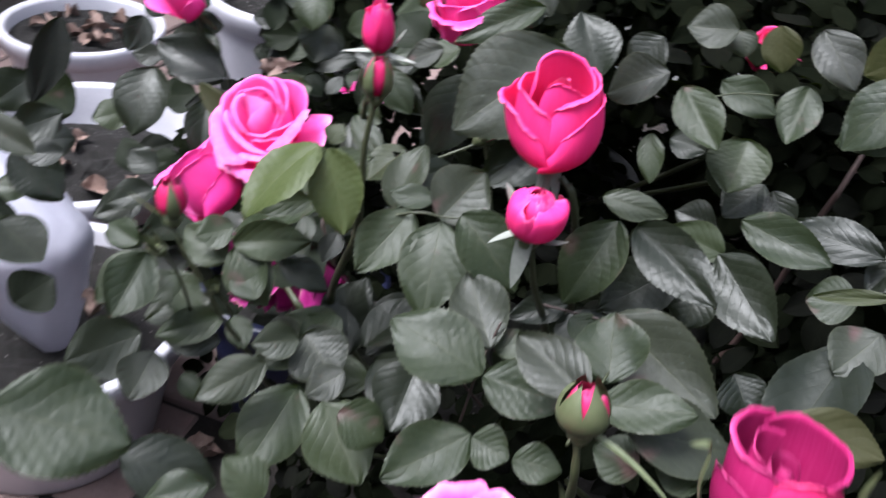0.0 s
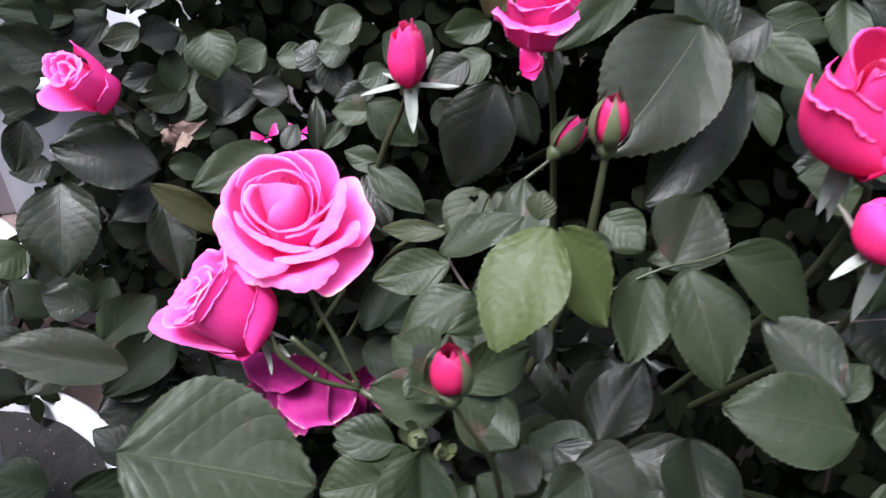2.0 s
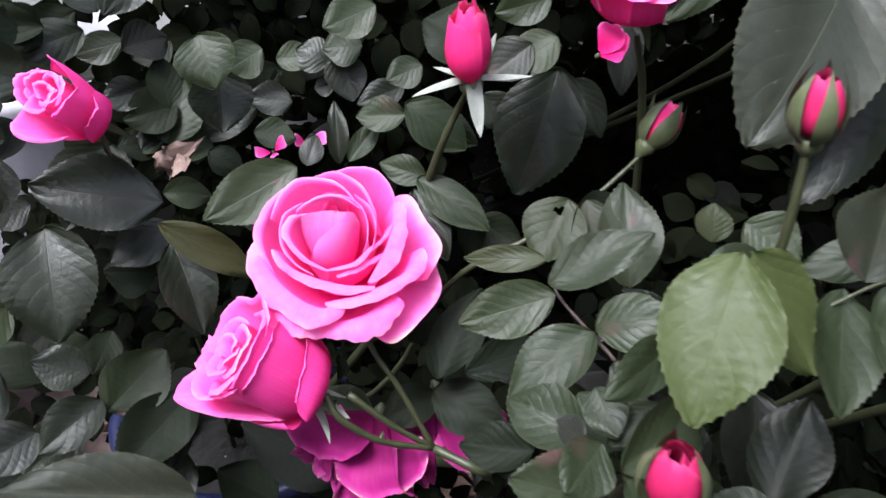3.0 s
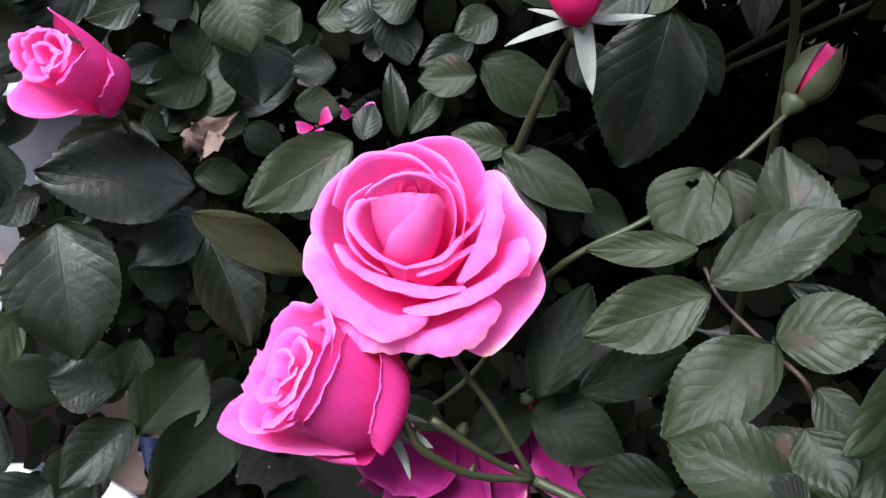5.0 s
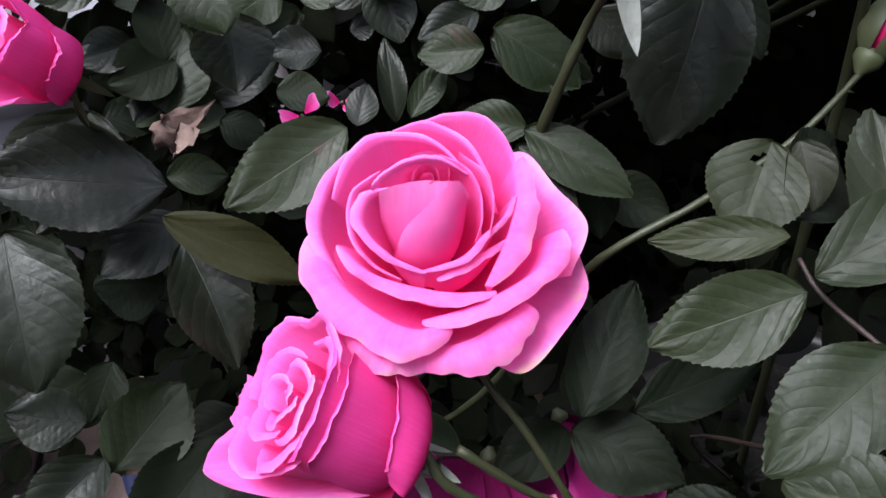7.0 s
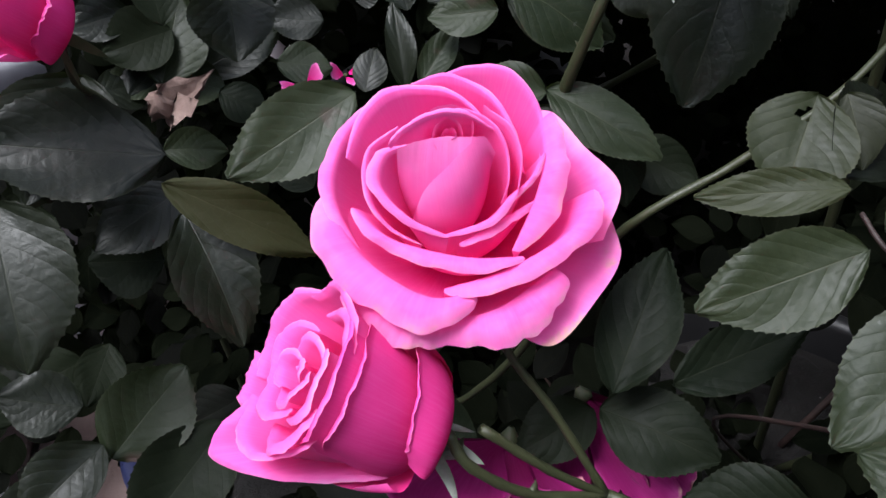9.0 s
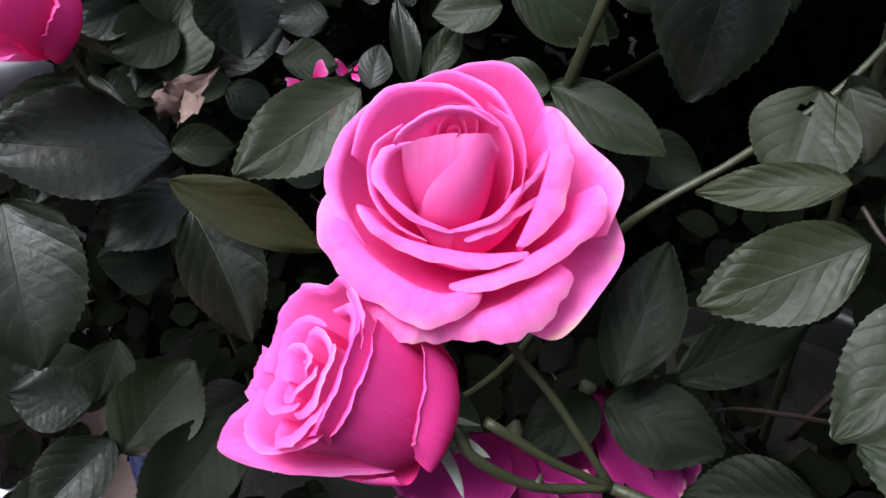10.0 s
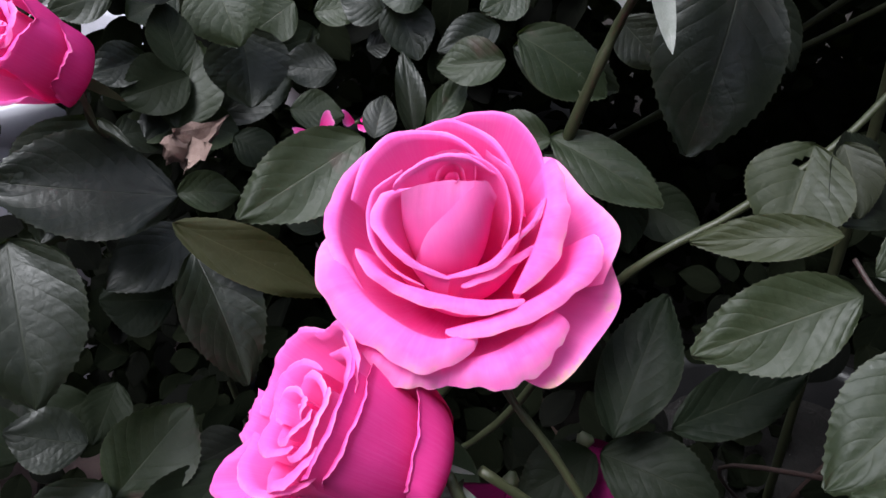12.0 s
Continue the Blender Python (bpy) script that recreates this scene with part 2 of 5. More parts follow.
# ---- building helpers ----
def part(name, mesh, material, parent, label=""):
    ob = new(name, mesh)
    if material is not None and not mesh.materials:
        mesh.materials.append(material)
    ob.parent = parent
    if label:
        ob["label"] = label
    return ob


def grid_mesh(name, verts, uvs, rows, cols, closed=False):
    """A smooth mesh from rows x cols vertices, with UVs; closed joins the last column to the first."""
    faces = []
    for r in range(rows - 1):
        for c in range(cols if closed else cols - 1):
            d = (c + 1) % cols
            faces.append((r * cols + c, r * cols + d, (r + 1) * cols + d, (r + 1) * cols + c))
    return faces_mesh(name, verts, faces, uvs)


def faces_mesh(name, verts, faces, uvs=None):
    me = bpy.data.meshes.new(name)
    me.from_pydata([tuple(v) for v in verts], [], faces)
    if uvs is not None:
        layer = me.uv_layers.new(name="UVMap")
        index = np.empty(len(me.loops), dtype=np.int32)
        me.loops.foreach_get("vertex_index", index)
        layer.data.foreach_set("uv", np.asarray(uvs, dtype=np.float32)[index].ravel())
    me.polygons.foreach_set("use_smooth", [True] * len(me.polygons))
    me.update()
    return me


def blade(rows=61, half=6, teeth=True, cup=0.1, bend=0.15, quilt=0.03, skew=0.0):
    """Vertices and UVs of a leaflet 1 long and 1 wide: ovate, saw-edged, creased along the midrib and swollen between its side veins."""
    verts, uvs = [], []
    for r in range(rows):
        y = r / (rows - 1)
        h = 0.5 * max(0.0, math.sin(math.pi * y ** 0.88)) ** 0.74
        h *= 1 - 0.30 * max(0.0, y - 0.68)
        wave = 0.018 * math.sin(7 * y + skew * 9)
        for c in range(-half, half + 1):
            s = c / half
            x = s * (h + (wave if s > 0 else -wave) * abs(s))
            yy = y
            if teeth and abs(c) == half and 0.04 < y < 0.985:
                x += math.copysign((-0.008, 0.006, 0.018)[r % 3], s)
                yy += (-0.004, 0.002, 0.008)[r % 3]
            phase = (y - 0.26 * abs(s) - 0.12 * s * s) * 6.5 + (0.45 if s > 0 else 0.0)
            swell = abs(math.sin(math.pi * phase)) - 0.6
            z = cup * abs(x) ** 1.2 - bend * (y - 0.35) ** 2 + quilt * swell * min(1, abs(s) * 2.2) * (1 - 0.45 * abs(s))
            z += 0.045 * math.sin(5 * y + 3 * s + skew * 20) * abs(s) + 0.012 * math.sin(13 * y + 2 * s + skew * 31) * s * s
            verts.append((x + skew * 0.12 * y * y, yy, z))
            uvs.append(((s + 1) / 2, y))
    return verts, uvs, rows, 2 * half + 1


LEAF_MESHES = {}
leaf_rng = random.Random(5)


def leaf_mesh(material, pick, ribbed=False):
    key = (material.name, pick, ribbed)
    if key not in LEAF_MESHES:
        r = random.Random(pick * 17 + 3)
        data = blade(cup=r.uniform(-0.05, 0.32), bend=r.uniform(-0.1, 0.55), quilt=0.036 if ribbed else r.uniform(0.010, 0.024), skew=r.uniform(-0.6, 0.6))
        me = grid_mesh("leaf", *data)
        me.materials.append(material)
        LEAF_MESHES[key] = me
    return LEAF_MESHES[key]


def nibbled(me):
    """A copy of a leaf's mesh with a ragged hole beside the midrib."""
    bm = bmesh.new()
    bm.from_mesh(me)
    layer = bm.loops.layers.uv.active
    gone = []
    for face in bm.faces:
        u = sum(loop[layer].uv.x for loop in face.loops) / len(face.loops)
        v = sum(loop[layer].uv.y for loop in face.loops) / len(face.loops)
        if ((u - 0.57 - 0.20 * (v - 0.2)) / 0.055) ** 2 + ((v - 0.22) / 0.10) ** 2 < 1 + 0.4 * math.sin(40 * v):
            gone.append(face)
    bmesh.ops.delete(bm, geom=gone, context="FACES")
    out = me.copy()
    bm.to_mesh(out)
    bm.free()
    return out


def leaf(bush, material, base, length, width, turn, hole=False, ribbed=False):
    """One leaflet of a bush, from its base; turn in degrees."""
    me = leaf_mesh(material, leaf_rng.randrange(8), ribbed)
    ob = hang(new("leaf", nibbled(me) if hole else me), bush)
    ob.matrix_basis = pose(*base, *turn) @ Matrix.Diagonal((width * 1.04, length * 1.03, (width + length) / 2, 1))
    return ob


def hang(ob, bush):
    """Lays a part of a bush in the bush's own place, from a pose given in the garden's metres."""
    ob.parent = bush
    ob.matrix_parent_inverse = Matrix.Translation(-bush.location)
    return ob


def smooth_path(points, steps):
    """Points along a Catmull-Rom curve through the given ones."""
    pts = [Vector(p) for p in points]
    pts = [pts[0] * 2 - pts[1]] + pts + [pts[-1] * 2 - pts[-2]]
    out = []
    for k in range(1, len(pts) - 2):
        a, b, c, d = pts[k - 1 : k + 3]
        for s in range(steps):
            t = s / steps
            out.append(0.5 * (2 * b + (c - a) * t + (2 * a - 5 * b + 4 * c - d) * t * t + (3 * b - a - 3 * c + d) * t ** 3))
    return out + [pts[-2]]


def tube(name, points, thick, thin, sides=8, steps=6, thorns=0):
    """A tapered stem along a curve, slightly knobbly, with thorns if asked for."""
    path = smooth_path(points, steps)
    verts, uvs, faces = [], [], []
    side = Vector((0.31, 0.17, 0.93))
    for k, p in enumerate(path):
        ahead = (path[min(k + 1, len(path) - 1)] - path[max(k - 1, 0)]).normalized()
        u = ahead.cross(side).normalized()
        v = ahead.cross(u)
        t = k / (len(path) - 1)
        rad = (thick + (thin - thick) * t) * (1 + 0.08 * math.sin(k * 2.3))
        for s in range(sides):
            a = 2 * math.pi * s / sides
            verts.append(p + u * rad * math.cos(a) + v * rad * math.sin(a))
            uvs.append((s / sides, t))
    n = len(path)
    for r in range(n - 1):
        for s in range(sides):
            d = (s + 1) % sides
            faces.append((r * sides + s, r * sides + d, (r + 1) * sides + d, (r + 1) * sides + s))
    faces.append(tuple(reversed(range(sides))))
    faces.append(tuple(range((n - 1) * sides, n * sides)))
    r = random.Random(len(points) * 7 + int(thick * 1e5))
    for _ in range(thorns):
        k = r.randrange(1, n - 1)
        p, ahead = path[k], (path[k + 1] - path[k - 1]).normalized()
        out = ahead.cross(Vector((r.uniform(-1, 1), r.uniform(-1, 1), r.uniform(-1, 1)))).normalized()
        size = thick * 1.9
        across = ahead.cross(out)
        i = len(verts)
        verts += [p + ahead * size * 0.6 + out * thick * 0.6, p - ahead * size * 0.6 + out * thick * 0.6, p + across * thick * 0.5 + out * thick * 0.6,
                  p - across * thick * 0.5 + out * thick * 0.6, p + out * (thick + size) - ahead * size * 0.4]
        uvs += [(0, 0)] * 5
        faces += [(i, i + 2, i + 4), (i + 2, i + 1, i + 4), (i + 1, i + 3, i + 4), (i + 3, i, i + 4)]
    return faces_mesh(name, verts, faces, uvs)


def stem(bush, points, thick=0.0022, thin=0.0018, material=None, thorns=0, name="stem"):
    return hang(part(name, tube(name, points, thick * 0.8, thin * 0.8, thorns=thorns), material or STEM, bush), bush)


def frame_from(place, axis, spin=0.0, toward=(0, 1, 0.3)):
    """A pose at place with its z along axis and its y turned to toward, as far as it can, then spun by degrees."""
    z = Vector(axis).normalized()
    x = Vector(toward).cross(z)
    x = x.normalized() if x.length > 1e-4 else Vector((1, 0, 0))
    y = z.cross(x)
    return Matrix.Translation(place) @ Matrix((x, y, z)).transposed().to_4x4() @ Matrix.Rotation(radians(spin), 4, "Z")


def petal_mesh(profile, arc, seed, tip=0.0, ruffle=0.03, lean=0.0, rows=26, cols=25, fold=0.0, narrow=0.45, roll=0.045, corner=0.32):
    """A petal as part of a surface of revolution. profile: (radius, height) pairs in metres from claw to lip; arc: its width in degrees; tip: a pointed lip;
    lean: spiral offset of one side; fold: how far the two top corners roll outwards."""
    r = random.Random(seed)
    ph = [r.uniform(0, 6.28) for _ in range(4)]
    pts = smooth_path([(a, b, 0) for a, b in profile], 10)
    total = len(pts) - 1
    size = max(p[0] for p in profile)
    verts, uvs = [], []
    for i in range(rows):
        v = i / (rows - 1)
        for j in range(cols):
            u = 2 * j / (cols - 1) - 1
            reach = 1 - corner * (0.5 * u * u + abs(u) ** 7) + tip * (0.5 - abs(u) ** 0.8) + ruffle * 0.9 * math.sin(3.1 * u + ph[0]) + ruffle * 0.4 * math.sin(11 * u + ph[1]) + ruffle * 0.28 * math.sin(23 * u + ph[2])
            w = min(1.0, v * reach) * total
            k = min(int(w), total - 1)
            p = pts[k].lerp(pts[k + 1], w - k)
            over = max(0.0, v * reach - 1.0)
            rad = p.x + over * size * 0.5 + lean * size * u * (0.3 + 0.7 * v)
            z = p.y + over * size * 0.2
            rad += ruffle * size * v ** 3 * (0.7 * math.sin(4.3 * u + ph[2]) + 0.35 * math.sin(9.7 * u + ph[3]))
            rad += fold * size * v ** 4 * max(0.0, abs(u) - 0.45) ** 1.5
            z -= abs(fold) * size * 0.4 * v ** 4 * max(0.0, abs(u) - 0.55) ** 1.5
            lip = max(0.0, v - 0.82) / 0.18
            bent = roll * size * (1 + 0.4 * math.sin(6.1 * u + ph[0]))
            rad += bent * lip ** 1.6
            z -= bent * (0.25 * lip + 0.45 * lip ** 3)
            a = radians(arc / 2) * u * (narrow + (1 - narrow) * math.sin(min(1.0, v * 1.35) * math.pi / 2))
            verts.append((rad * math.cos(a), rad * math.sin(a), z))
            uvs.append((j / (cols - 1), v))
    return grid_mesh("petal", verts, uvs, rows, cols)


def petal(flower, at_pose, azimuth, profile, arc, material, seed, **more):
    ob = part("petal", petal_mesh(profile, arc, seed, **more), material, flower)
    ob.matrix_basis = at_pose @ Matrix.Rotation(radians(azimuth), 4, "Z")
    return ob


def sepal_mesh(length, width, droop, curl=0.0, rows=12):
    """A narrow pointed sepal, along +x from the calyx; droop in degrees below level, curl along its length."""
    verts, uvs = [], []
    x = z = 0.0
    ang = radians(-droop)
    for i in range(rows):
        v = i / (rows - 1)
        h = width / 2 * (1 - v) ** 0.8 * (0.7 + 0.9 * v) if v < 1 else 0.0
        for j, s in enumerate((-1, -0.5, 0, 0.5, 1)):
            verts.append((x, s * h, z + abs(s) * h * 0.45))
            uvs.append((j / 4, v))
        x += length / (rows - 1) * math.cos(ang)
        z += length / (rows - 1) * math.sin(ang)
        ang += radians(curl) / (rows - 1)
    return grid_mesh("sepal", verts, uvs, rows, 5)


def lathe(name, profile, sides=20):
    verts, uvs = [], []
    for k, (rad, z) in enumerate(profile):
        for s in range(sides):
            a = 2 * math.pi * s / sides
            verts.append((rad * math.cos(a), rad * math.sin(a), z))
            uvs.append((s / sides, k / (len(profile) - 1)))
    return grid_mesh(name, verts, uvs, len(profile), sides, closed=True)


def flower_base(bush, at_pose, size, name="rose_flower", label="", sepals=(), sepal_material=None):
    """The green cup under a flower, as the part that carries petals and sepals. sepals: (azimuth, length, width, droop, curl)."""
    s = size
    ob = part(name, lathe("calyx", [(0.0012, -1.5 * s), (0.55 * s, -1.1 * s), (0.92 * s, -0.6 * s), (0.95 * s, -0.2 * s), (0.88 * s, 0.08 * s), (0.2 * s, 0.3 * s)]), CALYX, bush, label)
    hang(ob, bush)
    ob.matrix_basis = at_pose
    for azimuth, length, width, droop, curl in sepals:
        leafy = part("sepal", sepal_mesh(length, width, droop, curl), sepal_material or CALYX, ob)
        leafy.matrix_basis = Matrix.Rotation(radians(azimuth), 4, "Z") @ Matrix.Translation((0.8 * s, 0, 0))
    return ob


def hugging_sepal(profile, arc, rows=16, cols=9):
    """A pointed sepal lying on a closed bud: widest low down, drawn out to a tip, keeled along its middle."""
    pts = smooth_path([(a, b, 0) for a, b in profile], 8)
    verts, uvs = [], []
    for i in range(rows):
        v = i / (rows - 1)
        w = v * (len(pts) - 1)
        k = min(int(w), len(pts) - 2)
        p = pts[k].lerp(pts[k + 1], w - k)
        wide = (1 - v) ** 0.75 * (0.75 + 0.9 * v)
        for c in range(cols):
            u = 2 * c / (cols - 1) - 1
            a = radians(arc / 2) * u * wide
            rad = p.x * (1 + 0.03 * (1 - u * u)) + 0.0002 * abs(u)
            verts.append((rad * math.cos(a), rad * math.sin(a), p.y))
            uvs.append((c / (cols - 1), v))
    return grid_mesh("sepal", verts, uvs, rows, cols)


def rose_bud(bush, place, axis, length, width, material, spin, label, sepals, sepal_material=None, open_lip=0.35, petals=4, calyx=0.25, ragged=0.05, plump=0.80, hugging=(), cover=60, gape=0.08):
    """A furled bud: petals wound round one another on a green cup. hugging: azimuths of the sepals that still lie on it."""
    at_pose = frame_from(place, axis, spin)
    ob = flower_base(bush, at_pose, width * calyx, "rose_bud", label, sepals, sepal_material)
    here = Matrix()
    for k in range(petals):
        q = 1 - 0.13 * (petals - 1 - k)
        w, top = width / 2 * q, length * (1.03 - 0.05 * k)
        prof = [(0.25 * w, 0.0), (0.82 * w, 0.18 * length), (w, 0.42 * length), (plump * w, 0.72 * length), ((open_lip + gape * k) * w, top)]
        petal(ob, here, 137 * k + 20, prof, max(150, 215 - 18 * k), material, 40 + k, ruffle=ragged, lean=0.10, narrow=0.8, tip=0.05, rows=20, cols=25, roll=0.02, corner=0.14)
    core = [(0.1 * width, 0.05 * length), (0.32 * width, 0.4 * length), (0.2 * width, 0.78 * length), (0.07 * width, 0.97 * length)]
    petal(ob, here, 0, core, 350, material, 9, ruffle=0.02, narrow=0.95, lean=0.05, rows=14, cols=19)
    w = width / 2 + 0.0006
    for n, azimuth in enumerate(hugging):
        tall = 1.10 + 0.08 * math.sin(2.3 * n)
        leafy = part("sepal", hugging_sepal([(0.35 * w, -0.10 * length), (0.90 * w, 0.16 * length), (1.06 * w, 0.42 * length), (0.90 * w, 0.74 * length), (0.42 * w, tall * length)], cover), sepal_material or CALYX, ob)
        leafy.matrix_basis = Matrix.Rotation(radians(azimuth), 4, "Z")
    return ob


def empty_thing(name, place, label, category, group=""):
    ob = new(name)
    ob.location = place
    return tagged(ob, label, category, group)


# ---- setting ----
def box_mesh(name, x0, x1, y0, y1, z0, z1, bevel=0.0, segments=2):
    bm = bmesh.new()
    bmesh.ops.create_cube(bm, size=1)
    bmesh.ops.scale(bm, vec=(x1 - x0, y1 - y0, z1 - z0), verts=bm.verts)
    bmesh.ops.translate(bm, vec=((x0 + x1) / 2, (y0 + y1) / 2, (z0 + z1) / 2), verts=bm.verts)
    if bevel:
        bmesh.ops.bevel(bm, geom=bm.edges[:], offset=bevel, segments=segments, affect="EDGES", profile=0.6)
    me = bpy.data.meshes.new(name)
    bm.to_mesh(me)
    bm.free()
    return me


ground = tagged(new("ground", box_mesh("ground", -60, 60, -60, 60, -0.3, -0.006)), "dark soil under bushes and paving slabs", "ground", kind="structure")
ground.data.materials.append(JOINT)
wall_back = tagged(new("light_block_back", box_mesh("light_block_back", -2.4, 2.6, 1.75, 1.95, -0.1, 2.6, 0.01)), "white painted garden wall behind the roses", "wall", kind="structure")
wall_back.data.materials.append(PLASTER)
# unseen walls, added so that light reaches the bushes mainly from above
for side, box in (("left", (-2.4, -2.2, -2.0, 1.75)), ("right", (2.4, 2.6, -2.0, 1.75)), ("front", (-2.4, 2.6, -2.2, -2.0))):
    shut = tagged(new("light_block_" + side, box_mesh("light_block_" + side, *box, -0.1, 1.9 if side == "front" else 2.6, 0.01)), "unseen dark wall added to cut low light round the bushes", "wall", kind="structure")
    shut.data.materials.append(UNSEEN_WALL)


def plant_pot(place, radius, height, material, soil_drop, label, rim=0.011):
    """A round tapered pot with a rolled rim, open on top and filled with soil."""
    pot = empty_thing("plant_pot", place, label, "plant pot", "pots round the roses")
    r, h = radius, height
    shell = lathe("body", [(0.0, 0.0), (0.72 * r, 0.0), (0.735 * r, 0.006), (0.93 * r, h - 0.045), (0.945 * r, h - 0.040), (r, h - 0.036), (r + 0.003, h - 0.012), (r + 0.003, h - 0.003),
                           (r - 0.002, h), (r - rim, h - 0.002), (r - rim - 0.003, h - 0.008), (0.90 * r, h - 0.05), (0.70 * r, 0.012), (0.0, 0.010)], 64)
    part("body", shell, material, pot)
    rows, cols = 14, 40
    verts, uvs = [], []
    rr = random.Random(int(r * 1000))
    for i in range(rows):
        for j in range(cols):
            rad, a = 0.925 * r * i / (rows - 1), 2 * math.pi * j / cols
            lump = 0.012 * noise.noise((rad * 30 * math.cos(a) + place[0] * 9, rad * 30 * math.sin(a), 0)) + 0.003 * rr.uniform(-1, 1)
            verts.append((rad * math.cos(a), rad * math.sin(a), h - soil_drop + (lump if i < rows - 1 else 0)))
            uvs.append((i / rows, j / cols))
    part("soil", grid_mesh("soil", verts, uvs, rows, cols, closed=True), SOIL, pot, "dark potting soil with white perlite")
    return pot


plant_pot((-0.372, 0.108, 0.0), 0.184, 0.200, PLASTIC, 0.028, "white plastic pot with soil standing on paving")
plant_pot((-0.575, 0.455, 0.0), 0.200, 0.212, PLASTIC, 0.07, "wide white plastic tub with soil and perlite")
plant_pot((-0.860, 0.830, 0.0), 0.155, 0.212, PLASTIC, 0.03, "white plastic pot littered with dry leaves")
plant_pot((-0.340, 0.730, 0.0), 0.150, 0.43, PLASTIC, 0.05, "tall white plastic pot behind the rose bushes")
plant_pot((-0.600, 1.060, 0.0), 0.160, 0.30, PLASTIC, 0.05, "white plastic pot behind the rose bushes")
plant_pot((0.060, 1.080, 0.0), 0.150, 0.30, PLASTIC, 0.05, "white plastic pot behind the rear rose bush")
plant_pot((-0.100, 0.270, 0.0), 0.120, 0.24, BLUE, 0.04, "dark blue plastic pot that holds a rose bush")
plant_pot((0.260, 0.150, 0.0), 0.150, 0.24, BLACKPOT, 0.04, "black plastic pot under the front rose bush")
plant_pot((0.130, 0.620, 0.0), 0.150, 0.30, BLACKPOT, 0.05, "black plastic pot under the rear rose bush")


# ---- rose bushes ----
front_bush = empty_thing("rose_bush", (0.26, 0.15, 0.0), "leafy rose bush with half-open red-pink roses and buds", "rose bush", "rose bushes")
rose_bush = empty_thing("rose_bush", (-0.11, 0.25, 0.0), "rose bush with a large open pink rose", "rose bush", "rose bushes")
back_bush = empty_thing("rose_bush", (0.13, 0.62, 0.0), "dense rose bush, dark green from shade put in its leaf colour, few pink flowers", "rose bush", "rose bushes")

# the large open pink rose
def lip_petal(flower, lip, material, belly=None, band=0.0, spread=None, seed=0, low=0.62, nip=3.0, ruffle=0.25, off=(0.0, 0.0), unit=0.001, rows=20, cols=45, curl=0.25, ends=(0.15, 0.15), foot=0.80):
    """A petal drawn from its lip: (azimuth, radius, height) at even steps from one side to the other, in units. It swells from a narrow claw over a belly
    up to the lip, whose rim rolls outwards by band. spread: azimuths of the two sides of the belly where they are not those of the lip."""
    r = random.Random(seed)
    ph = [r.uniform(0, 6.28) for _ in range(5)]
    knots = [(q * math.cos(radians(a)), q * math.sin(radians(a)), h) for a, q, h in lip]
    steps = 12
    pts = smooth_path(knots, steps)
    turns, last = [], None
    for k in range(len(pts)):
        a = math.degrees(math.atan2(pts[k][1], pts[k][0]))
        if last is not None:
            a = last + (a - last + 180) % 360 - 180
        turns.append(a)
        last = a
    total = len(pts) - 1
    verts, uvs = [], []
    rim = 7 if band else 0
    for i in range(rows + rim):
        for j in range(cols):
            u = j / (cols - 1)
            w = u * total
            k = min(int(w), total - 1)
            p = pts[k].lerp(pts[k + 1], w - k)
            az = spread[0] + (spread[1] - spread[0]) * u if spread else turns[k] + (turns[k + 1] - turns[k]) * (w - k)
            side = math.sin(math.pi * u)
            wave = ruffle * (math.sin(9 * u + ph[0]) + 0.6 * math.sin(19 * u + ph[1]) + 0.3 * math.sin(41 * u + ph[2]) + 0.22 * math.sin(83 * u + ph[4]))
            reach = math.hypot(p.x, p.y)
            fat = belly if belly is not None else reach * 0.93
            d = Vector((math.cos(radians(az)), math.sin(radians(az)), 0))
            end = Vector((p.x, p.y, p.z + wave))
            p0, p1 = d * nip, d * fat * foot + Vector((0, 0, 0.08 * p.z))
            p2 = d * fat + Vector((0, 0, low * p.z))
            v = min(1.0, i / (rows - 1))
            q = p0 * (1 - v) ** 3 + p1 * 3 * v * (1 - v) ** 2 + p2 * 3 * v * v * (1 - v) + end * v ** 3
            # two soft dents along the blade
            q += d * (0.35 * math.sin(5 * u + 3 * v + ph[3]) * v * (1 - v) * 2)
            s = max(0, i - rows + 1) / max(1, rim)
            if s:
                least = ends[0] + (ends[1] - ends[0]) * u
                wide = band * (least + (1 - least) * side ** 0.6) * (1 + 0.08 * math.sin(7 * u + ph[4]) + 0.05 * math.sin(23 * u + ph[2]) + 0.03 * math.sin(47 * u + ph[1]))
                out = Vector((p.x, p.y, 0)).normalized() if reach > 6 else d
                q += out * wide * s ** 0.9 + Vector((0, 0, wide * (0.10 * math.sin(s * math.pi) - curl * 0.5 * s * s)))
                q.z += wave * 0.9 * s
            verts.append(((q.x + off[0]) * unit, (q.y + off[1]) * unit, q.z * unit))
            uvs.append((u, (0.80 * v if band else v) + 0.20 * s))
    return part("petal", grid_mesh("petal", verts, uvs, rows + rim, cols), material, flower)


